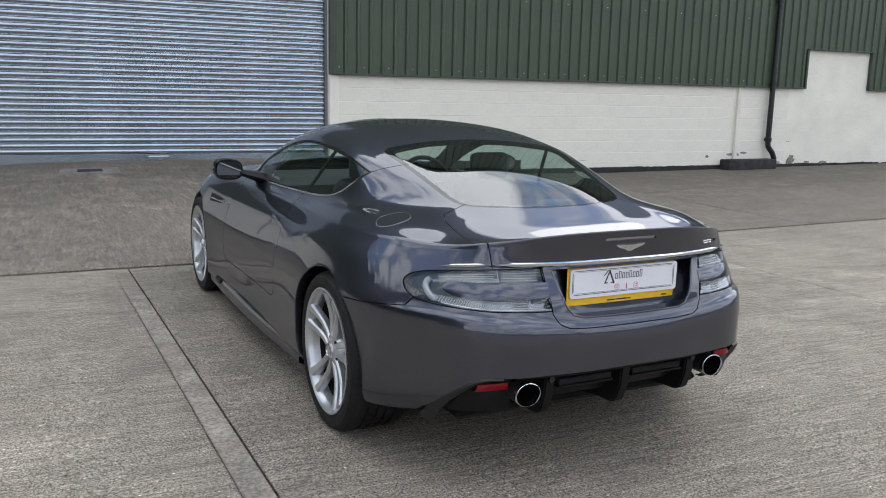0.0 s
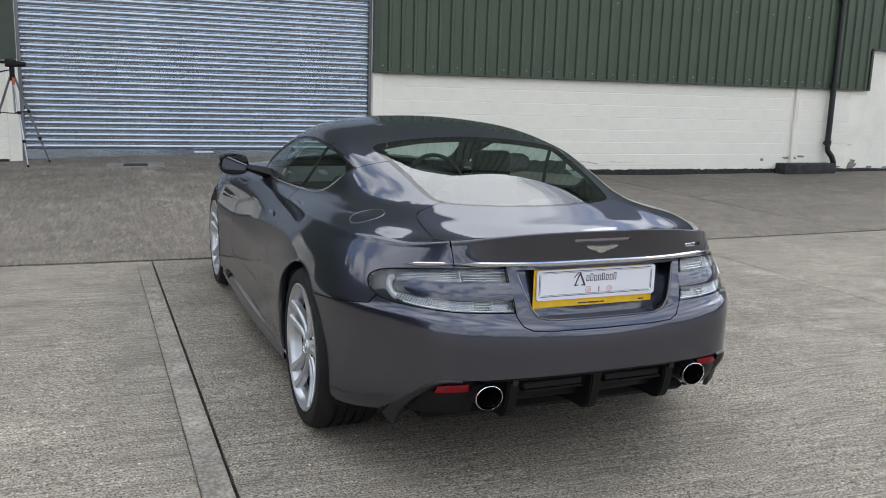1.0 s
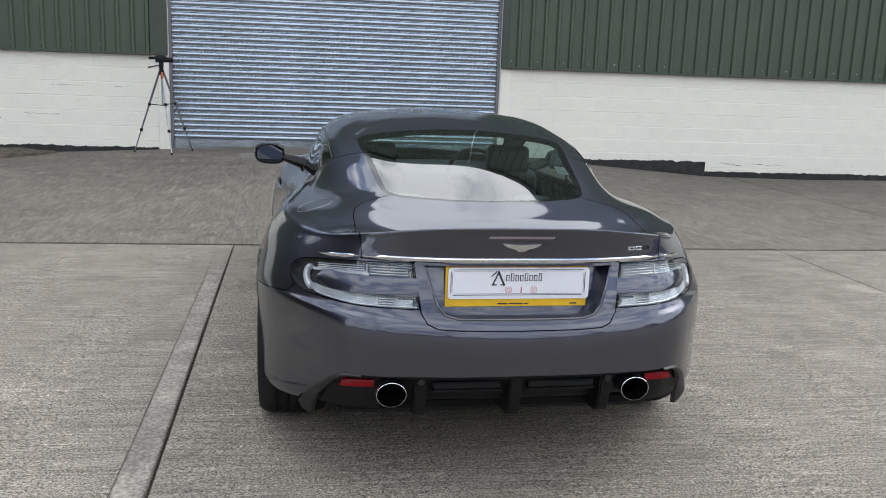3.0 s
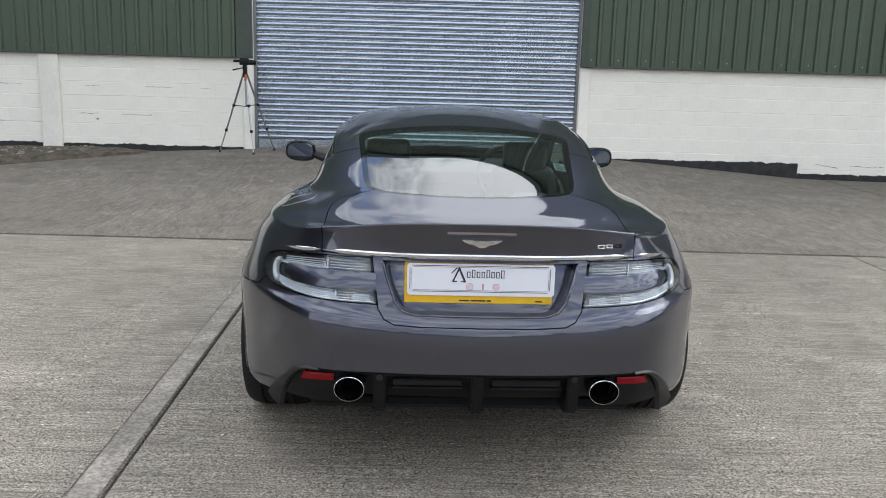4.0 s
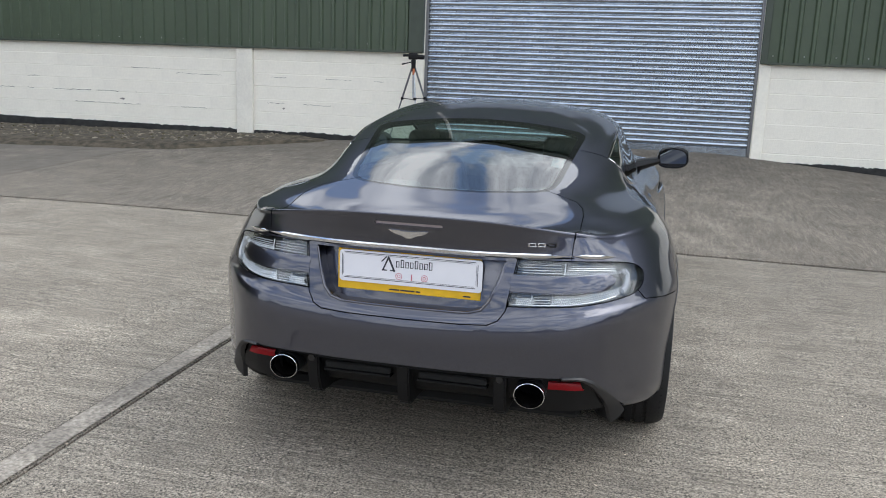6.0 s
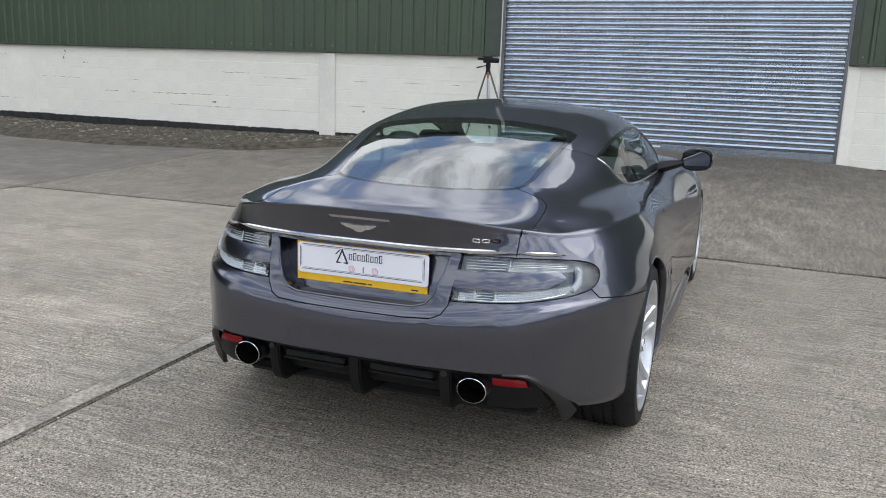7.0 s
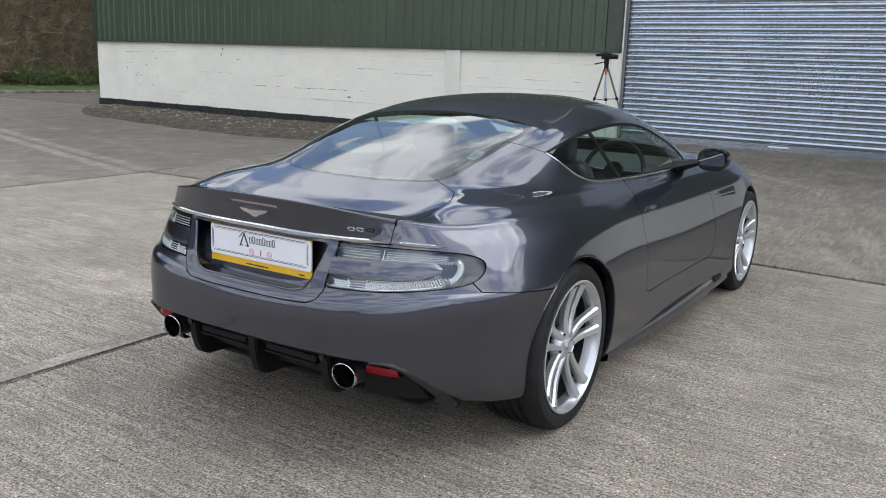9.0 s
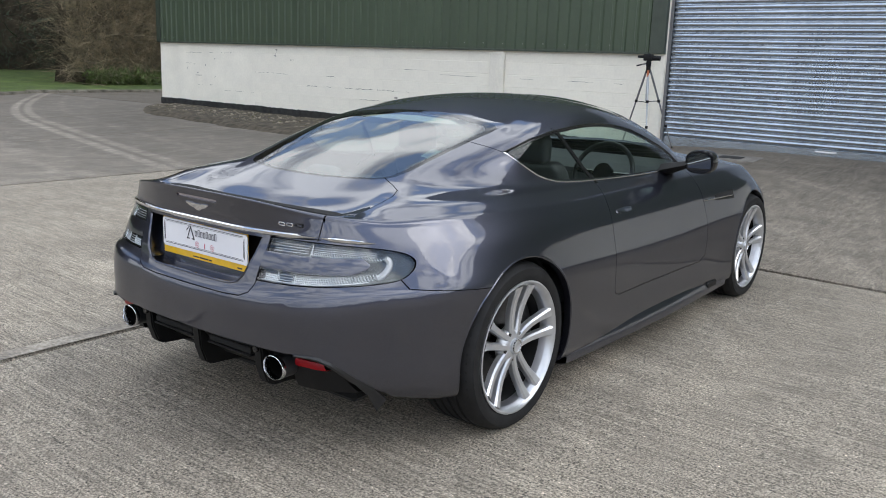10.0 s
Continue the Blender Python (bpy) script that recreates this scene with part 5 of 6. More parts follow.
# small paper sticker low on the rear window
st = bmesh.new()
tag_x, tag_y = (.376, .424), (-.01, .07)
corner = [on_top(x, y) for x, y in ((tag_x[0], tag_y[0]), (tag_x[1], tag_y[0]), (tag_x[1], tag_y[1]), (tag_x[0], tag_y[1]))]
st.faces.new([st.verts.new(p + nn * -.005) for p, nn in corner])
sticker = part("sticker", st, mat("sticker_paper", (.13, .16, .15), .5, var=.1, scale=60), car, "small pale paper sticker on the rear window", smooth=False)
for u0_, u1_, v0_, v1_ in ((.15, .80, .15, .28), (.2, .85, .40, .52), (.15, .55, .64, .86)):
    mk = bmesh.new()
    quad = []
    for u, v in ((u0_, v0_), (u1_, v0_), (u1_, v1_), (u0_, v1_)):
        p, nn = on_top(tag_x[0] + (tag_x[1] - tag_x[0]) * u, tag_y[0] + (tag_y[1] - tag_y[0]) * v)
        quad.append(mk.verts.new(p + nn * -.0036))
    mk.faces.new(quad)
    part("print", mk, M_INK, sticker, "dark unreadable mark", smooth=False)

for x0_, x1_ in ((-.07, -.035), (-.03, .02), (.025, .04), (.19, .215)):
    part("print", box((x0_, PY - .0018, .669), (x1_, PY + .001, .6735), 0), M_INK, yellow, "tiny dark mark along the lower edge", smooth=False)
# ---- diffuser, exhausts ----
diff = bmesh.new()


def rear_y(x):
    """How far back the lower tail edge lies at x."""
    return float(np.interp(abs(x), [0, .30, .565, .66, .745, .80], [-.86, -.85, -.805, -.745, -.655, -.57]))


# the main black panel: top edge under the bumper, curving in below
xs = steps(-.475, .475, .025)
rows = []
for x in xs:
    y = rear_y(x)
    ztop = .432 if abs(x) < .56 else .432 - (abs(x) - .56) * .5
    rows.append([diff.verts.new((x, y + d, z)) for d, z in ((-.004, ztop), (-.012, ztop - .014), (.022, ztop - .030), (.055, .36), (.085, .325), (.12, .295), (.22, .265), (.50, .215), (.9, .19))])
for r0, r1 in zip(rows, rows[1:]):
    for k in range(len(r0) - 1):
        diff.faces.new((r0[k], r1[k], r1[k + 1], r0[k + 1]))
for sgn in (1, -1):
    rows = []
    for i in range(7):
        u = i / 6
        rows.append([diff.verts.new((sgn * (.47 + w * u), rear_y(.47 + w * u) + d, z)) for w, d, z in ((.14, .004, .432), (.145, .018, .420), (.186, .028, .335), (.206, .050, .285), (.206, .085, .282))])
    for r0, r1 in zip(rows, rows[1:]):
        for k in range(4):
            diff.faces.new((r0[k], r1[k], r1[k + 1], r0[k + 1]))
bmesh.ops.recalc_face_normals(diff, faces=diff.faces)
diffuser = part("diffuser", diff, M_BLACK, car, "black lower tail panel with vertical fins")
for x in (-.335, 0.0, .335):
    bm = bmesh.new()
    y = rear_y(x)
    poly = [(y - .002, .428), (y + .006, .34), (y + .03, .275), (y + .06, .258), (y + .16, .252), (y + .50, .20), (y + .50, .24), (y + .16, .34), (y + .10, .40), (y + .05, .428)]
    plate_of(poly, x - .022, x + .022, bm, "x")
    bmesh.ops.bevel(bm, geom=bm.edges[:], offset=.006, segments=2, affect="EDGES")
    part("fin", bm, M_BLACK, diffuser, "curved black diffuser fin")
for sgn in (1, -1):
    a, b = sorted((sgn * .05, sgn * .29))
    part("slot", box((a, rear_y(.15) + .018, .372), (b, rear_y(.15) + .05, .396), .004), M_DARK, diffuser, "dark horizontal slot", smooth=False)
    part("slot_edge", box((a - .004, rear_y(.15) + .012, .363), (b + .004, rear_y(.15) + .05, .371), .003), M_BLACK, diffuser, smooth=False)
    part("sensor", tube([(sgn * .335, rear_y(.335) - .012, .408), (sgn * .335, rear_y(.335) + .01, .408)], .012, 16), M_TRIM, diffuser, "round parking sensor")
    # outer blade that sweeps down and forward
    bm = bmesh.new()
    rows = []
    for i, ((ox, oz), (ix, iz)) in enumerate(zip([(.540, .441), (.582, .440), (.612, .433), (.644, .413), (.676, .378), (.700, .347), (.726, .311), (.751, .264)],
                                                 [(.540, .431), (.582, .428), (.608, .418), (.633, .396), (.658, .359), (.677, .321), (.694, .272), (.707, .210)])):
        o_, nn = on_rear(ox, max(oz, .30))
        q_, n2 = on_rear(ix, max(iz, .30))
        q_.y += .055 * (i / 7) ** 2
        nn = Vector((nn.x, nn.y, 0)).normalized()
        o_.z, q_.z = oz, iz
        pts = [o_ + nn * .002, o_.lerp(q_, .5) + nn * .009, q_ + nn * .005, q_ - nn * .012, o_ - nn * .018]
        rows.append([bm.verts.new((q.x * sgn, q.y, q.z)) for q in pts])
    for r0, r1 in zip(rows, rows[1:]):
        for k in range(5):
            bm.faces.new((r0[k], r1[k], r1[(k + 1) % 5], r0[(k + 1) % 5]))
    bm.faces.new(rows[0])
    bm.faces.new(rows[-1])
    bmesh.ops.recalc_face_normals(bm, faces=bm.faces)
    part("side_blade", bm, M_SATIN, diffuser, "satin dark blade sweeping down at the tail corner")
    # exhaust: oval chrome tip, dark inside
    ex = bmesh.new()
    lathe([(.20, .0465), (.02, .0475), (.006, .0478)], 40, ex)
    tip = lathe([(.012, .0482), (.002, .0487), (-.003, .0477), (-.004, .0456), (.002, .0432), (.02, .042)], 40)
    for v in tip.verts:
        v.co = Vector((v.co.y * 1.09 + sgn * .438, v.co.x + rear_y(.44) - .032, v.co.z * .92 + .366))
    bmesh.ops.recalc_face_normals(tip, faces=tip.faces)
    for v in ex.verts:
        v.co = Vector((v.co.y * 1.09 + sgn * .438, v.co.x + rear_y(.44) - .032, v.co.z * .92 + .366))
    bmesh.ops.recalc_face_normals(ex, faces=ex.faces)
    pipe = part("exhaust", ex, M_SATIN, car, "oval exhaust with a chrome tip")
    part("tip_ring", tip, M_CHROME, pipe, "bright chrome ring")
    # bore wall and its closed end, both near black
    dk = bmesh.new()
    lathe([(.02, .0425), (.10, .0415), (.19, .040), (.191, .001)], 40, dk)
    for v in dk.verts:
        v.co = Vector((v.co.y * 1.09 + sgn * .438, v.co.x + rear_y(.44) - .032, v.co.z * .92 + .366))
    part("bore", dk, M_BORE, pipe, "near-black pipe bore")
    bm = bmesh.new()
    rows = []
    for i in range(9):
        x = .494 + .104 * i / 8
        y = rear_y(x) + .006
        rows.append([bm.verts.new((sgn * (x + .5 * (.405 - z) * i / 8), y + d, z - .06 * max(0, x - .56))) for d, z in ((.03, .374), (.004, .377), (.001, .390), (.004, .402), (.03, .405))])
    for r0, r1 in zip(rows, rows[1:]):
        for k in range(4):
            bm.faces.new((r0[k], r1[k], r1[k + 1], r0[k + 1]))
    bmesh.ops.recalc_face_normals(bm, faces=bm.faces)
    part("reflector", bm, M_RED, car, "red rear reflector")
    hp = box((-.018, 0, -.02), (.018, .05, .02), .004)
    part("mount", hp, M_BLACK, diffuser).matrix_basis = Matrix.Translation((sgn * .52, rear_y(.52) + .04, .36))

# thin bright edge between bumper and diffuser
edge = bmesh.new()
rows = []
for i in range(57):
    x = -.585 + 1.17 * i / 56
    y = rear_y(x)
    z = .436 - max(0, abs(x) - .565) * .3
    rows.append([edge.verts.new((x, y + a, z + b)) for a, b in ((-.002, .003), (-.010, .001), (-.010, -.004), (.01, -.006))])
for r0, r1 in zip(rows, rows[1:]):
    for k in range(3):
        edge.faces.new((r0[k], r1[k], r1[k + 1], r0[k + 1]))
bmesh.ops.recalc_face_normals(edge, faces=edge.faces)
part("lower_lip", edge, M_SATIN, bumper)

# ---- underbody, dark backing behind gaps, wheel liners ----
ub = box((-.60, -.62, .20), (.60, 3.3, .24), .02)
box((-.60, .0, .150), (.60, 3.2, .21), .02, ub)
box((-.80, .46, .146), (.80, 2.26, .23), .02, ub)
part("underbody", ub, M_DARK, car, smooth=False)
# added dark sheet behind the panels, so that their gaps look shaded
lin = skin(0.03, 0, 8 * NV)
dead = [f for f in lin.faces if (lambda c: math.hypot(c.y, c.z - WZ) < .40 or math.hypot(c.y - WB, c.z - WZ) < .40 or c.y < -.42)(f.calc_center_median())]
bmesh.ops.delete(lin, geom=dead, context="FACES")
mir = bmesh.ops.duplicate(lin, geom=lin.verts[:] + lin.edges[:] + lin.faces[:])
for v in mir["geom"]:
    if isinstance(v, bmesh.types.BMVert):
        v.co.x = -v.co.x
part("inner_liner", lin, M_DARK, car, smooth=False)
# added dark boxes that close the tail, so no bright ground shows through
part("tail_liner", box((-.62, -.66, .30), (.62, -.40, .88), .05), M_DARK, car, smooth=False)
part("tail_liner", box((-.70, -.57, .238), (.70, -.42, .40), .02), M_DARK, car, smooth=False)
for sgn in (1, -1):
    for cy in (0, WB):
        bm = bmesh.new()
        rows = []
        for i in range(29):
            a = math.pi * (-0.12 + 1.24 * i / 28)
            rows.append([bm.verts.new((sgn * x, cy + .372 * math.cos(a), WZ + .372 * math.sin(a))) for x in (.845 if cy == 0 else .86, .56)])
        for r0, r1 in zip(rows, rows[1:]):
            bm.faces.new((r0[0], r1[0], r1[1], r0[1]))
        part("wheel_liner", bm, M_DARK, car)
        # rolled arch lip
        arch = bmesh.new()
        rows = []
        for i in range(49):
            a = math.pi * (-0.10 + 1.20 * i / 48)
            y, z = cy + (RR + .003) * math.cos(a), WZ + (RR + .003) * math.sin(a)
            hit = TREE.ray_cast(Vector((3, y, z)), Vector((-1, 0, 0)))
            if hit[0] is None or hit[0].x < .6:
                continue
            px = hit[0].x
            rows.append([arch.verts.new((sgn * (px + d), cy + (RR + r) * math.cos(a), WZ + (RR + r) * math.sin(a))) for d, r in ((.000, .006), (.003, .001), (.000, -.004), (-.03, -.006))])
        for r0, r1 in zip(rows, rows[1:]):
            for k in range(3):
                arch.faces.new((r0[k], r1[k], r1[k + 1], r0[k + 1]))
        bmesh.ops.recalc_face_normals(arch, faces=arch.faces)
        part("arch_lip", arch, M_PAINT, body)
    # side skirt blade
    bm = bmesh.new()
    rows = []
    for i in range(30):
        t = i / 29
        y = .40 + 1.93 * t
        o = .885 + .022 * math.sin(math.pi * t) + .012 * t
        rows.append([bm.verts.new((sgn * x, y, z)) for x, z in ((o - .05, .255), (o - .008, .232), (o + .016, .185), (o + .014, .160), (o - .03, .148), (o - .12, .150))])
    for r0, r1 in zip(rows, rows[1:]):
        for k in range(5):
            bm.faces.new((r0[k], r1[k], r1[k + 1], r0[k + 1]))
    bmesh.ops.recalc_face_normals(bm, faces=bm.faces)
    part("side_skirt", bm, M_PAINT, car, "body-coloured side skirt")
    part("skirt_duct", box((sgn * .90 - .02, 2.02, .185), (sgn * .90 + .02, 2.16, .225), .008), M_BLACK, car, smooth=False)

# ---- wheels ----


def wheel(sgn, cy, tw, tr, name):
    """A twin five-spoke alloy with a low tyre; the outer face looks along x."""
    m = Matrix.Translation((sgn * .0, cy, 0))
    w = new(name)
    w.parent = car
    out = .912 if cy == 0 else .912
    w.matrix_basis = Matrix.Translation((sgn * out, cy, tr - .004)) @ (Matrix.Identity(4) if sgn > 0 else pose(0, 0, 0, 0, 0, 180))
    w["label"] = "silver twin five-spoke alloy wheel with low tyre"
    h = tw / 2
    c = -h
    prof = [(c - h + .012, .258), (c - h, .275), (c - h + .004, .31), (c - h + .018, tr - .012), (c - h + .045, tr)]
    n_g = 4
    for g in range(n_g):
        x = c - h + .06 + (tw - .12) * (g + .5) / n_g
        prof += [(x - .008, tr + .001), (x - .006, tr - .007), (x + .006, tr - .007), (x + .008, tr + .001)]
    prof += [(c + h - .045, tr), (c + h - .018, tr - .010), (c + h - .003, .318), (c + h, .296), (c + h - .004, .278), (c + h - .014, .262)]
    part("tyre", lathe(prof, 72), M_TYRE, w, "low black tyre")
    # dark strips laid on the tread, for the shade in its cuts
    sip = bmesh.new()
    for k in range(60):
        a = k * math.tau / 60
        for side_, sk in ((-1, .05), (1, -.05)):
            x0, x1 = (c - h + .022, c - .03) if side_ < 0 else (c + .03, c + h - .022)
            for (xa, aa), (xb, ab) in (((x0, a), (x1, a + sk)),):
                q = []
                for x_, a_, r_ in ((xa, aa, tr + .0012 - (.008 if xa < c - h + .04 else 0)), (xb, ab, tr + .0012 - (.008 if xb > c + h - .04 else 0))):
                    for da in (-.010, .010):
                        q.append(sip.verts.new((x_, r_ * math.cos(a_ + da), r_ * math.sin(a_ + da))))
                sip.faces.new((q[0], q[1], q[3], q[2]))
    tagged(part("tread_cuts", sip, M_DARK, w, smooth=False), kind="stuff")
    rim = [(-tw + .02, .262), (-tw + .03, .245), (-.06, .236), (-.030, .243), (-.012, .250), (-.004, .258), (.000, .264), (-.002, .270), (-.010, .268)]
    part("rim", lathe(rim[3:], 72), M_ALU, w, "silver rim lip")
    part("barrel", lathe(rim[2:4], 72), M_BARREL, w, "bright rim barrel")
    # deep end of the same barrel, near black for the shade behind the spokes
    part("inner_barrel", lathe(rim[:3], 72), M_DARK, w, "inner barrel coloured dark for the shade behind the spokes")
    hub = [(-.075, .075), (-.05, .070), (-.036, .058), (-.030, .040), (-.030, .034), (-.022, .032), (-.019, .026), (-.018, .0)]
    part("hub", lathe(hub, 40), M_ALU, w, "hub with flat centre cap")
    part("cap_ring", lathe([(-.0225, .030), (-.0165, .029), (-.0165, .025), (-.020, .024)], 32), M_CHROME, w)
    for k in range(5):
        base = math.tau * k / 5 + math.radians(84)
        for s2 in (-1, 1):
            sp = bmesh.new()
            rows = []
            for i in range(8):
                t = i / 7
                r = .046 + (.251 - .046) * t
                ang = base + s2 * math.asin((.0175 + .026 * t ** .9) / r)
                wd = .0145 + .003 * t + .0065 * max(0, t - .72) / .28
                xf = -.030 + .026 * t ** 1.3 - .012 * math.sin(math.pi * t)
                cdir = Vector((0, math.cos(ang), math.sin(ang)))
                tdir = Vector((0, -math.sin(ang), math.cos(ang)))
                cen = cdir * r
                rows.append([sp.verts.new(cen + tdir * (wd * a) + Vector((xf + b, 0, 0))) for a, b in ((-1, -.030), (-.96, -.009), (-.60, -.001), (.60, -.001), (.96, -.009), (1, -.030))])
            for r0, r1 in zip(rows, rows[1:]):
                for q in range(5):
                    sp.faces.new((r0[q], r1[q], r1[q + 1], r0[q + 1]))
            bmesh.ops.recalc_face_normals(sp, faces=sp.faces)
            part("spoke", sp, M_ALU, w, angle=28)
        a = base + math.tau / 10
        cc = Vector((0, math.cos(a) * .055, math.sin(a) * .055))
        part("wheel_nut", tube([cc + Vector((-.055, 0, 0)), cc + Vector((-.034, 0, 0))], .009, 6), M_STEEL, w)
    part("brake_disc", lathe([(-.125, .06), (-.105, .075), (-.105, .185), (-.125, .187), (-.135, .185)], 48), M_STEEL, w, "ventilated steel brake disc")
    cal = bmesh.new()
    rows = []
    for i in range(9):
        a = (-.55 + 1.1 * i / 8) + (math.pi if (cy > 0) == (sgn > 0) else 0) + (0.35 if cy == 0 else 0)
        rows.append([cal.verts.new((x, r * math.cos(a), r * math.sin(a))) for x, r in ((-.145, .125), (-.085, .125), (-.075, .16), (-.085, .205), (-.145, .205))])
    for r0, r1 in zip(rows, rows[1:]):
        for q in range(4):
            cal.faces.new((r0[q], r1[q], r1[q + 1], r0[q + 1]))
    cal.faces.new(rows[0]), cal.faces.new(rows[-1])
    bmesh.ops.recalc_face_normals(cal, faces=cal.faces)
    part("brake_caliper", cal, M_BLACK, w, "dark brake caliper")
    part("dust_shield", lathe([(-.15, .04), (-.15, .235)], 40), M_DARK, w)
    return w


for sgn in (1, -1):
    wheel(sgn, 0.0, .285, .3415, "rear_wheel")
    wheel(sgn, WB, .240, .338, "front_wheel")

# ---- mirrors, handles, vents, filler cap ----
for sgn in (1, -1):
    dr = doors[0] if sgn > 0 else doors[1]
    sh = bmesh.new()
    bmesh.ops.create_uvsphere(sh, u_segments=28, v_segments=16, radius=1)
    for v in sh.verts:
        x, y, z = v.co
        s_ = lambda a, p: math.copysign(abs(a) ** p, a)
        x, z = s_(x, .72), s_(z, .72)
        y = max(s_(y, .9), -.42)
        v.co = Vector((sgn * (.924 + .092 * x), 1.70 + .085 * y - .028 * x, .956 + .064 * z + .006 * x))
    mirror = part("door_mirror", sh, M_TRIM, dr, "black door mirror on a short arm")
    gl = bmesh.new()
    bmesh.ops.create_circle(gl, cap_ends=True, segments=28, radius=1, matrix=pose(0, 0, 0, 90))
    for v in gl.verts:
        x, z = math.copysign(abs(v.co.x) ** .7, v.co.x), math.copysign(abs(v.co.z) ** .7, v.co.z)
        v.co = Vector((sgn * (.924 + .075 * x), 1.6605 - .0223 * x - .006 * z, .956 + .051 * z))
    part("mirror_glass", gl, mat("mirror_silver", (.28, .30, .31), .02, 1.0), mirror, "mirror glass", smooth=False)
    arm = bmesh.new()
    rows = []
    for t in (0, .35, .7, 1):
        x = .71 + .14 * t
        z = .893 + .040 * t
        rows.append([arm.verts.new((sgn * x, 1.73 + a * (.100 - .045 * t), z + b * (.034 - .016 * t))) for a, b in ((-1, 0), (-.6, 1), (.6, 1), (1, 0), (.6, -1), (-.6, -1))])
    for r0, r1 in zip(rows, rows[1:]):
        for k in range(6):
            arm.faces.new((r0[k], r1[k], r1[(k + 1) % 6], r0[(k + 1) % 6]))
    bmesh.ops.recalc_face_normals(arm, faces=arm.faces)
    part("mirror_arm", arm, M_BLACK, mirror)

    # flush handle with a recess line
    hb = bmesh.new()
    for y0, y1, z0, z1, dp, q in ((.905, 1.085, .752, .776, -.003, 0),):
        ring = []
        for i in range(20):
            a = i * math.tau / 20
            y = (y0 + y1) / 2 + (y1 - y0) / 2 * math.copysign(abs(math.cos(a)) ** .4, math.cos(a))
            z = (z0 + z1) / 2 + (z1 - z0) / 2 * math.copysign(abs(math.sin(a)) ** .7, math.sin(a))
            p, nn = on_side(y, z)
            ring.append((hb.verts.new(Vector((p.x * sgn, p.y, p.z))), hb.verts.new(Vector(((p.x + .004) * sgn, p.y * .92 + .08 * (y0 + y1) / 2, p.z * .75 + .25 * (z0 + z1) / 2)))))
        for i in range(20):
            a, b = ring[i], ring[(i + 1) % 20]
            hb.faces.new((a[0], b[0], b[1], a[1]))
        hb.faces.new([r[1] for r in ring])
    bmesh.ops.recalc_face_normals(hb, faces=hb.faces)
    part("door_handle", hb, M_PAINT, dr, "flush body-coloured door handle")
    # side vent: dark patch laid over the wing for its shaded recess, and a bright strake
    vb = bmesh.new()
    for (ya, yb, za, zb, px, mt) in ((2.10, 2.36, .690, .742, .004, 0),):
        rows = []
        for i in range(9):
            y = ya + (yb - ya) * i / 8
            tz = .6 + .4 * i / 8
            rows.append([])
            for k in range(3):
                z = (za + zb) / 2 + (zb - za) / 2 * (k - 1) * tz
                p, nn = on_side(y, z)
                rows[-1].append(vb.verts.new((sgn * (p.x + .006), y, z)))
        for r0, r1 in zip(rows, rows[1:]):
            for k in range(2):
                vb.faces.new((r0[k], r1[k], r1[k + 1], r0[k + 1]))
    part("side_vent", vb, M_DARK, body, "dark patch for the shaded recess of the side vent behind the front wheel")
    stp = bmesh.new()
    rows = []
    for i in range(13):
        y = 1.93 + .40 * i / 12
        p, nn = on_side(y, .712)
        e = min(1, i / 3 + .1)
        rows.append([stp.verts.new((sgn * (p.x + d), y, .712 + b * e)) for d, b in ((.000, -.007), (.012 * e + .002, -.003), (.012 * e + .002, .003), (.0, .007))])
    for r0, r1 in zip(rows, rows[1:]):
        for k in range(3):
            stp.faces.new((r0[k], r1[k], r1[k + 1], r0[k + 1]))
    bmesh.ops.recalc_face_normals(stp, faces=stp.faces)
    part("vent_strake", stp, M_CHROME, body, "bright metal strake across the vent")

# silver ring laid on the body, for the highlight along the filler flap's gap
cap = bmesh.new()
rows = []
for i in range(40):
    a = i * math.tau / 40
    pts = []
    for r, dz in ((.088, .0012), (.0905, .0012), (.0905, -.002)):
        x, y = -.688 + r * .76 * math.cos(a), -.205 + r * .86 * math.sin(a)
        p, nn = on_top(x, y)
        pts.append(cap.verts.new(p + nn * dz))
    rows.append(pts)
for i in range(40):
    r0, r1 = rows[i], rows[(i + 1) % 40]
    for k in range(2):
        cap.faces.new((r0[k], r1[k], r1[k + 1], r0[k + 1]))
bmesh.ops.recalc_face_normals(cap, faces=cap.faces)
part("filler_cap", cap, M_ALU, body, "thin bright ring for the highlight along the fuel filler flap's gap")
# ---- cabin ----
part("cabin_floor", box((-.66, .15, .24), (.66, 2.3, .30), .03), M_LEATHER, car, smooth=False)
part("parcel_shelf", box((-.52, -.30, .86), (.52, .28, .885), .02), M_LEATHER, car, "dark parcel shelf")
part("dashboard", plate_of([(1.80, .76), (1.84, .83), (2.05, .858), (2.35, .88), (2.45, .80), (2.3, .45), (1.95, .5)], -.64, .64, None, "x"), M_LEATHER, car, "dark leather dashboard", smooth=False)
part("console", box((-.12, .5, .3), (.12, 1.95, .62), .03, seg=2), M_LEATHER, car, "centre console")


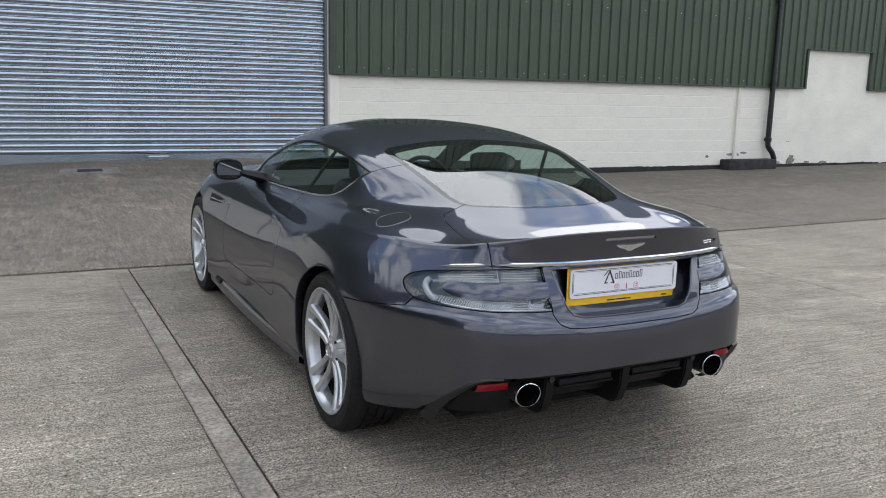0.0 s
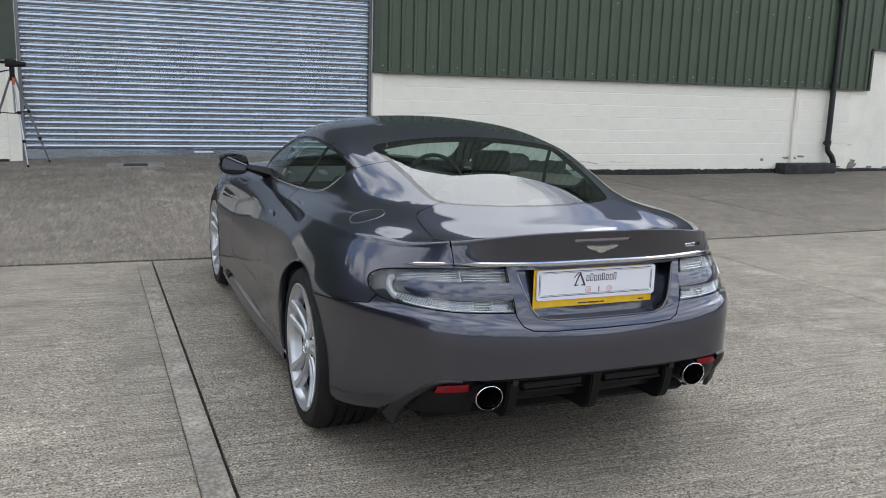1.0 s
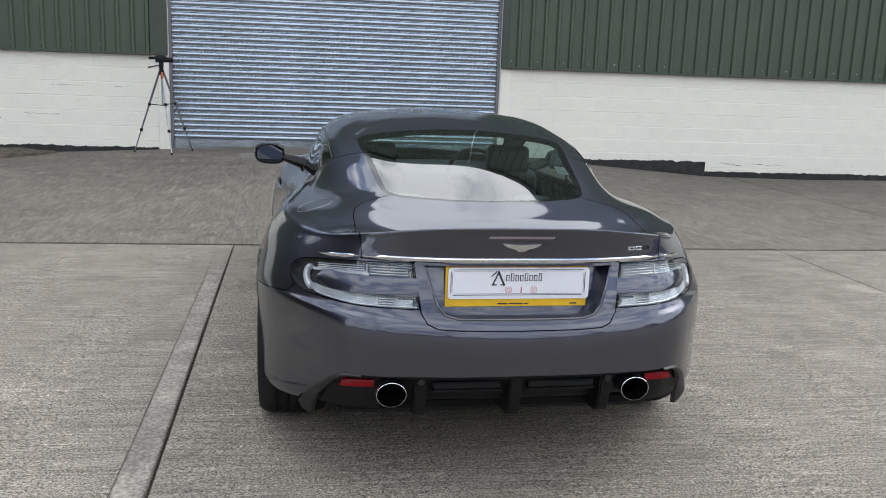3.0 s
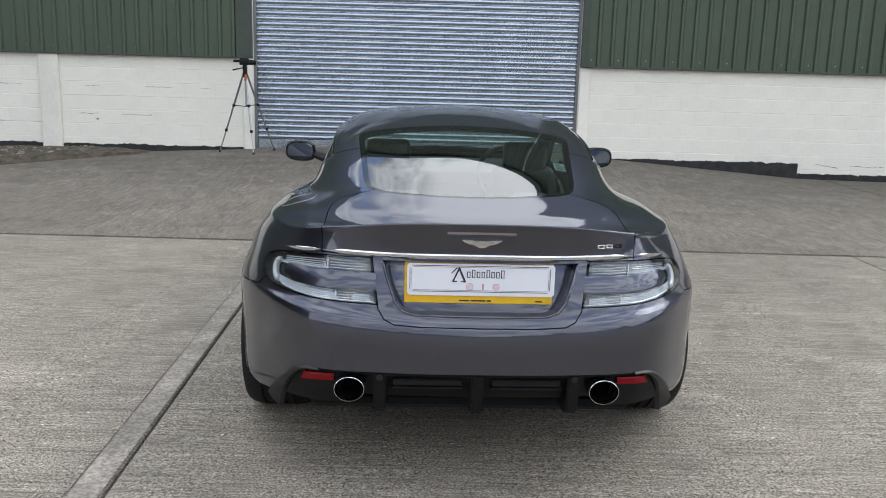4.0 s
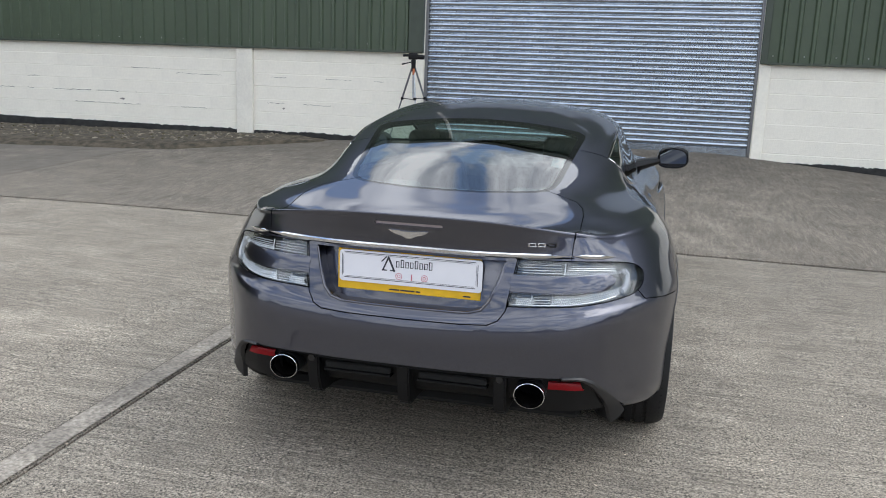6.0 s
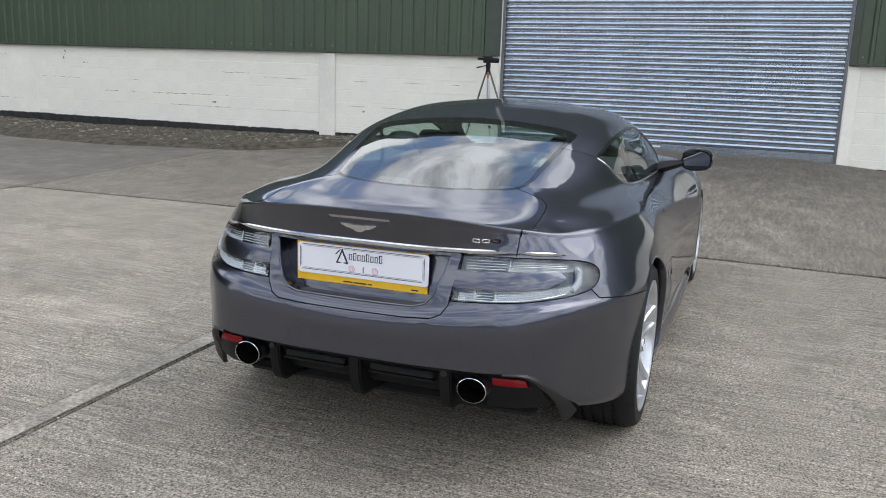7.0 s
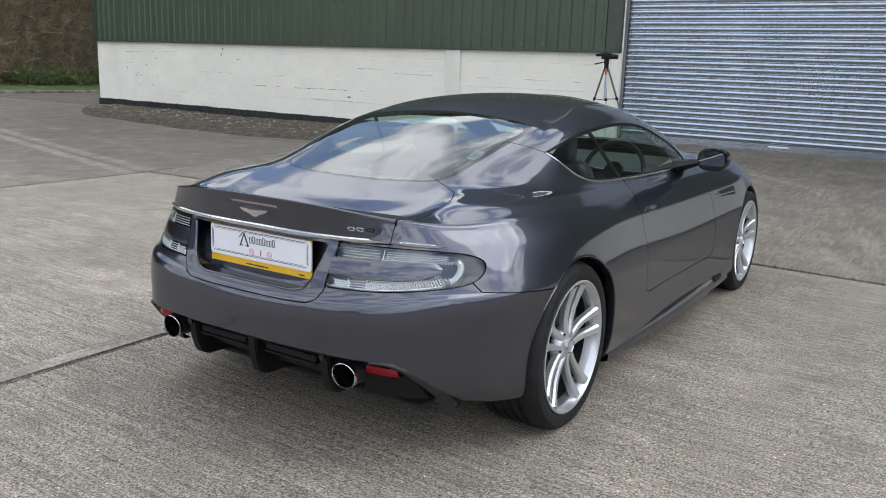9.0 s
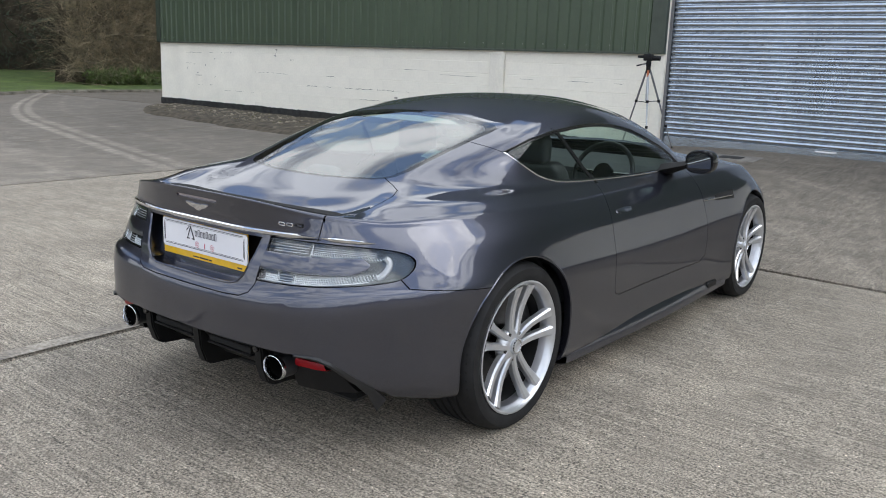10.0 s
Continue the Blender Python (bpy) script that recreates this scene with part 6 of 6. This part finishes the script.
def seat(x, y, s, name, high):
    sm = new(name)
    sm.parent = car
    sm.matrix_basis = Matrix.Translation((x, y, 0))
    sm["label"] = "dark leather sports seat" if high else "small dark rear seat"
    part("cushion", box((-.23 * s, -.05, .38), (.23 * s, .48, .54), .05, seg=3), M_LEATHER, sm)
    bk = box((-.23 * s, -.09, .48), (.23 * s, .05, high), .05, seg=3)
    for v in bk.verts:
        t = (v.co.z - .48) / (high - .48)
        v.co.y -= .24 * t
        v.co.x *= 1 - .30 * t * t
    part("backrest", bk, M_LEATHER, sm)
    hr = box((-.115 * s, -.33, high - .02), (.115 * s, -.24, high + .13), .035, seg=3)
    part("headrest", hr, M_LEATHER, sm)


for sx in (-.36, .36):
    seat(sx, 1.15, 1.0, "front_seat", .97)
    seat(sx * .8, .38, .8, "rear_seat", .80)
sw = bmesh.new()
for ring_r, rad in ((.178, .0145),):
    pts = [(ring_r * math.cos(i * math.tau / 36), ring_r * math.sin(i * math.tau / 36), 0) for i in range(37)]
    tube(pts, rad, 10, sw, cap=False)
wheel_m = Matrix.Translation((.36, 1.68, .84)) @ pose(0, 0, 0, 66, 0, 0)
for v in sw.verts:
    v.co = wheel_m @ v.co
steer = part("steering_wheel", sw, M_LEATHER, car, "dark leather steering wheel")
sp = bmesh.new()
for a in (0, math.pi, -math.pi / 2):
    tube([wheel_m @ Vector((.03 * math.cos(a), .03 * math.sin(a), -.02)), wheel_m @ Vector((.175 * math.cos(a), .175 * math.sin(a), 0))], .014, 8, sp)
tube([wheel_m @ Vector((0, 0, -.03)), wheel_m @ Vector((0, 0, .012))], .055, 20, sp)
part("spokes", sp, M_TRIM, steer)
part("steering_column", tube([wheel_m @ Vector((0, 0, -.02)), wheel_m @ Vector((0, 0, -.3))], .04, 12), M_TRIM, car)
part("interior_mirror", box((-.11, 1.84, 1.10), (.11, 1.865, 1.155), .012, seg=2), M_TRIM, car, "interior mirror")

# ---- camera tripod before the wall ----
TX, TY = -0.86, 12.0
tz = gz(TX, TY)
tri = empty("tripod", Matrix.Translation((TX, TY, tz)), "silver and black camera tripod standing on the ramp by the wall", "tripod")
head = 1.60 - tz
for dx, dy, m_ in ((.12, -.14, M_ALU), (-.45, .20, M_RUBBER), (.34, .24, M_RUBBER)):
    foot = Vector((dx, dy, gz(TX + dx, TY + dy) - tz + .012))
    top = Vector((dx * .06, dy * .06, head - .14))
    k1, k2 = top.lerp(foot, .40), top.lerp(foot, .72)
    leg = part("leg", tube([top, k1], .0145, 8), m_, tri)
    part("leg_section", tube([k1, k2], .0115, 8), m_, leg)
    part("leg_section", tube([k2, foot], .0085, 8), m_, leg)
    for kk in (k1, k2):
        part("leg_clamp", tube([kk + Vector((0, 0, .02)), kk - Vector((0, 0, .02))], .021, 8), M_BLACK, leg)
    part("foot", tube([foot + Vector((0, 0, .02)), foot - Vector((0, 0, .01))], .013, 8), M_BLACK, leg)
    part("brace", tube([Vector((0, 0, k1.z - .01)), k1], .006, 6), M_BLACK, tri)
part("column", tube([(0, 0, head - .58), (0, 0, head - .05)], .013, 8), M_ALU, tri)
part("grip", tube([(.01, -.02, head - .24), (.01, -.02, head - .15)], .018, 8), M_ORANGE, tri, "orange-red collar")
part("collar", tube([(0, 0, head - .19), (0, 0, head - .10)], .032, 10), M_BLACK, tri)
part("pan_head", box((-.03, -.03, head - .10), (.03, .03, head - .02), .01), M_BLACK, tri)
part("pan_handle", tube([(0, 0, head - .05), (-.17, -.03, head - .09)], [.006, .011], 8), M_BLACK, tri)
camb = empty("video_camera", Matrix.Translation((TX, TY, tz + head)) @ pose(0, 0, 0, 0, 0, 12), "small black video camera on the tripod", "camera")
part("camera_body", box((-.075, -.04, -.02), (.06, .04, .075), .015, seg=2), M_BLACK, camb)
part("lens", tube([(.06, 0, .02), (.16, 0, .015)], [.036, .032], 16), M_BLACK, camb)
part("viewfinder", box((-.16, -.02, .02), (-.075, .02, .055), .008), M_BLACK, camb)

# ---- cracks and flaked paint on the white walls ----
def crack(parent, x0, z0, x1, z1, width, seed):
    """A jagged hairline in the paint from one point to another."""
    rng = random.Random(seed)
    bm = bmesh.new()
    n = max(4, int(math.hypot(x1 - x0, z1 - z0) / .04))
    last = None
    for i in range(n + 1):
        t = i / n
        x, z = x0 + (x1 - x0) * t + rng.uniform(-.008, .008), z0 + (z1 - z0) * t + rng.uniform(-.007, .007)
        w = width * .8 * rng.uniform(.15, 1.0) * (1 if 0 < i < n else .2)
        row = [bm.verts.new((x, WALL_Y - .0082, z - w)), bm.verts.new((x, WALL_Y - .0082, z + w))]
        if last and noise.noise((x * 2.6, z * 2.0, seed)) > -.08:
            bm.faces.new((last[0], row[0], row[1], last[1]))
        last = row
    if not bm.faces:
        bm.free()
        return
    bmesh.ops.delete(bm, geom=[v for v in bm.verts if not v.link_faces], context="VERTS")
    part("crack", bm, M_CRACK, parent, smooth=False)


def flake(parent, x, z, w, h, seed, material=None):
    """A ragged patch where the paint has come away."""
    rng = random.Random(seed)
    bm = bmesh.new()
    n = 18
    ring = []
    for i in range(n):
        a = i * math.tau / n
        r = rng.uniform(.45, 1.0)
        ring.append(bm.verts.new((x + w * r * math.cos(a), WALL_Y - .0078, z + h * r * math.sin(a))))
    bm.faces.new(ring)
    bmesh.ops.triangulate(bm, faces=bm.faces)
    part("flake", bm, material or M_RENDER, parent, smooth=False)


for k, (a, b, c, d, w) in enumerate(((-12.96, 1.43, -10.99, 1.46, .004), (-9.62, 1.56, -9.70, 1.43, .009), (-9.75, 1.42, -9.5, 1.40, .006), (-9.2, 1.36, -9.05, 1.34, .006), (-8.72, .85, -5.89, .86, .007),
                                     (-8.45, 1.06, -7.83, 1.06, .006), (-12.67, .93, -11.79, .91, .006), (-12.5, .71, -12.3, .70, .005), (-10.9, 1.30, -10.5, 1.24, .004), (-13.5, 1.20, -12.6, 1.19, .004), (-11.5, .62, -10.4, .63, .003),
                                     (-5.7, 1.21, -4.3, 1.2, .004), (-3.5, .79, -2.3, .785, .005), (-3.4, 1.2, -1.5, 1.2, .004), (-6.1, 1.27, -5.4, 1.265, .004), (-7.2, .66, -4.6, .655, .004), (-10.4, 1.07, -9.3, 1.06, .003))):
    crack(wall_l, a, b, c, d, w, k)
for k, (x, z, w, h) in enumerate(((-9.66, 1.55, .05, .03), (-9.7, 1.43, .03, .05), (-9.2, 1.35, .05, .02), (-12.2, 1.16, .04, .03), (-11.84, 1.31, .05, .025), (-12.5, .98, .06, .02), (-12.0, .72, .07, .015), (-6.2, .74, .10, .03), (-3.2, .71, .04, .03), (-12.9, 1.08, .02, .05))):
    flake(wall_l, x, z, w * .7, h * .7, 40 + k)
for k, (x, z, w, h) in enumerate(((13.15, .20, .20, .06), (13.55, .24, .22, .14), (14.0, .17, .13, .09), (14.45, .17, .24, .08), (14.9, .14, .16, .04), (12.05, .37, .26, .05), (12.3, .40, .12, .04), (11.4, .34, .06, .05), (16.0, .1, .2, .08), (13.45, .62, .10, .012))):
    flake(wall_r, x, z, w * .8, h * .8, 70 + k)
for k, (a, b, c, d, w) in enumerate(((7.6, .42, 7.68, .24, .004), (8.7, .43, 8.69, .24, .003), (7.25, .64, 7.25, .80, .003), (10.4, .64, 10.6, .635, .008), (8.1, .30, 8.7, .29, .004), (7.6, .31, 8.0, .27, .006), (9.85, .42, 9.84, .25, .003))):
    crack(wall_r, a, b, c, d, w, 20 + k)

# ---- beyond the building: kerb, grass, hedge ----
KX = -20.4
kerb = empty("kerb", Matrix(), "low weathered concrete kerb along the grass", "kerb", kind="structure")
kerb_me = mesh_of("kerb_stone", box((-.08, -.45, -.1), (.08, .45, .085), .02), M_KERB, False)
for i in range(52):
    y = -14 + i * .915
    o = new("kerb_stone", kerb_me)
    o.parent = kerb
    o.matrix_basis = pose(KX + .012 * noise.noise((i * 1.3, 2, 0)), y, gz(KX, y) + .008 * noise.noise((i * 1.7, 0, 0)), .5 * noise.noise((i * 2.1, 5, 0)))
gxs, gys = steps(-120, KX - .08, 1.1), steps(-60, 80, 2.0)
solid("grass", sheet(gxs, gys, lambda x, y: gz(x, y) + .075 + .05 * noise.noise((x * .7, y * .7, 3)) + .036 * (KX - x if KX - x < 14 else 14)), M_GRASS, "short green grass verge behind the kerb", "grass", "stuff")


def hedge(name, p0, p1, depth, height, n, seed, material, label, twig=1.0, core=None, up=.35, thin=1.0):
    """A bare hedge: a lumpy backing sheet, coloured dark for the shade inside, with thousands of thin curved twigs
    standing out of it.
    """
    rng = random.Random(seed)
    a, b = Vector(p0), Vector(p1)
    d = (b - a)
    length = d.length
    d.normalize()
    nrm = Vector((-d.y, d.x, 0))
    h = new(name)
    tagged(h, label, "hedge")
    bm = bmesh.new()
    nx, nz = max(8, int(length / .5)), 12
    rows = []
    for i in range(nx + 1):
        row = []
        for j in range(nz + 1):
            t = j / nz
            p = a + d * (length * i / nx)
            bulge = depth * .30 * math.sin(math.pi * min(1, t * .9 + .1)) + .5 * noise.noise((i * .45, j * .6, seed))
            q = p + nrm * bulge + Vector((0, 0, height * t * (.92 + .12 * noise.noise((i * .3, 5, seed))) - .1))
            row.append(bm.verts.new(q))
        rows.append(row)
    for r0, r1 in zip(rows, rows[1:]):
        for j in range(nz):
            bm.faces.new((r0[j], r1[j], r1[j + 1], r0[j + 1]))
    part("core", bm, core or M_HEDGE_CORE, h, "dark backing sheet with the hedge's inner shade in its colour")
    vs, fs = [], []
    for i in range(n):
        s = rng.random() * length
        t = rng.random()
        p = a + d * s + nrm * (depth * (.22 + .45 * rng.random() + .16 * noise.noise((s * .7, t * 5, seed)))) + Vector((0, 0, height * t - .1))
        dirv = Vector((rng.gauss(0, .55), rng.gauss(0, .55), rng.gauss(up, .5))).normalized()
        ln = twig * rng.uniform(.3, 1.25)
        bend = Vector((rng.gauss(0, .35), rng.gauss(0, .35), rng.gauss(-.15, .3))) * ln
        w = rng.uniform(.0022, .0058) * thin if rng.random() < .95 else .014 * thin
        across = dirv.cross(Vector((rng.random() - .5, rng.random() - .5, rng.random() - .5))).normalized() * w
        o = len(vs)
        for k, u in enumerate((0, .34, .68)):
            q = p + dirv * ln * u + bend * u * u
            c = across * (1 - u * .75)
            vs += [q - c, q + c]
        vs.append(p + dirv * ln + bend)
        fs += [(o, o + 1, o + 3, o + 2), (o + 2, o + 3, o + 5, o + 4), (o + 4, o + 5, o + 6)]
    me = bpy.data.meshes.new("twig_growth")
    me.from_pydata(vs, [], fs)
    me.materials.append(material)
    g = new("twig_growth", me)
    g.parent = h
    tagged(g, kind="stuff")
    return h


# dark tone of the hedge backing, in place of the shade between twigs
M_HEDGE_CORE = mat("hedge_core_shade", (0.060, 0.047, 0.030), 0.95, second=(0.020, 0.017, 0.011), scale=2.4, bump=1.0, bscale=14)
HZ = gz(-24, 12) + .3
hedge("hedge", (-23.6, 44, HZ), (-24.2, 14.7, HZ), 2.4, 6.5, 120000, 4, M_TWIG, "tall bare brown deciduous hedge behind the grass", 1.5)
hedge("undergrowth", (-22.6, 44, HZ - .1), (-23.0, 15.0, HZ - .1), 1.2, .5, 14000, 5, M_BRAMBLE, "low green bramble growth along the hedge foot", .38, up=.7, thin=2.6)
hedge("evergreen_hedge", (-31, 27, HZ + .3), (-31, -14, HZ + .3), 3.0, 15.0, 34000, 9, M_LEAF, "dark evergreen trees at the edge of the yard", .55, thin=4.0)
# unseen hedges added south and east, as a low dark horizon for car reflections
hedge("hedge", (-70, -58, 0), (80, -62, 0), 3.0, 3.6, 6000, 12, M_TWIG, "added unseen hedge, a low dark backdrop for reflections in the car", 1.6, thin=3.0)
hedge("hedge", (48, -60, 0), (48, 30, 0), 3.0, 3.6, 4000, 15, M_TWIG, "added unseen hedge, a low dark backdrop for reflections in the car", 1.6, thin=3.0)
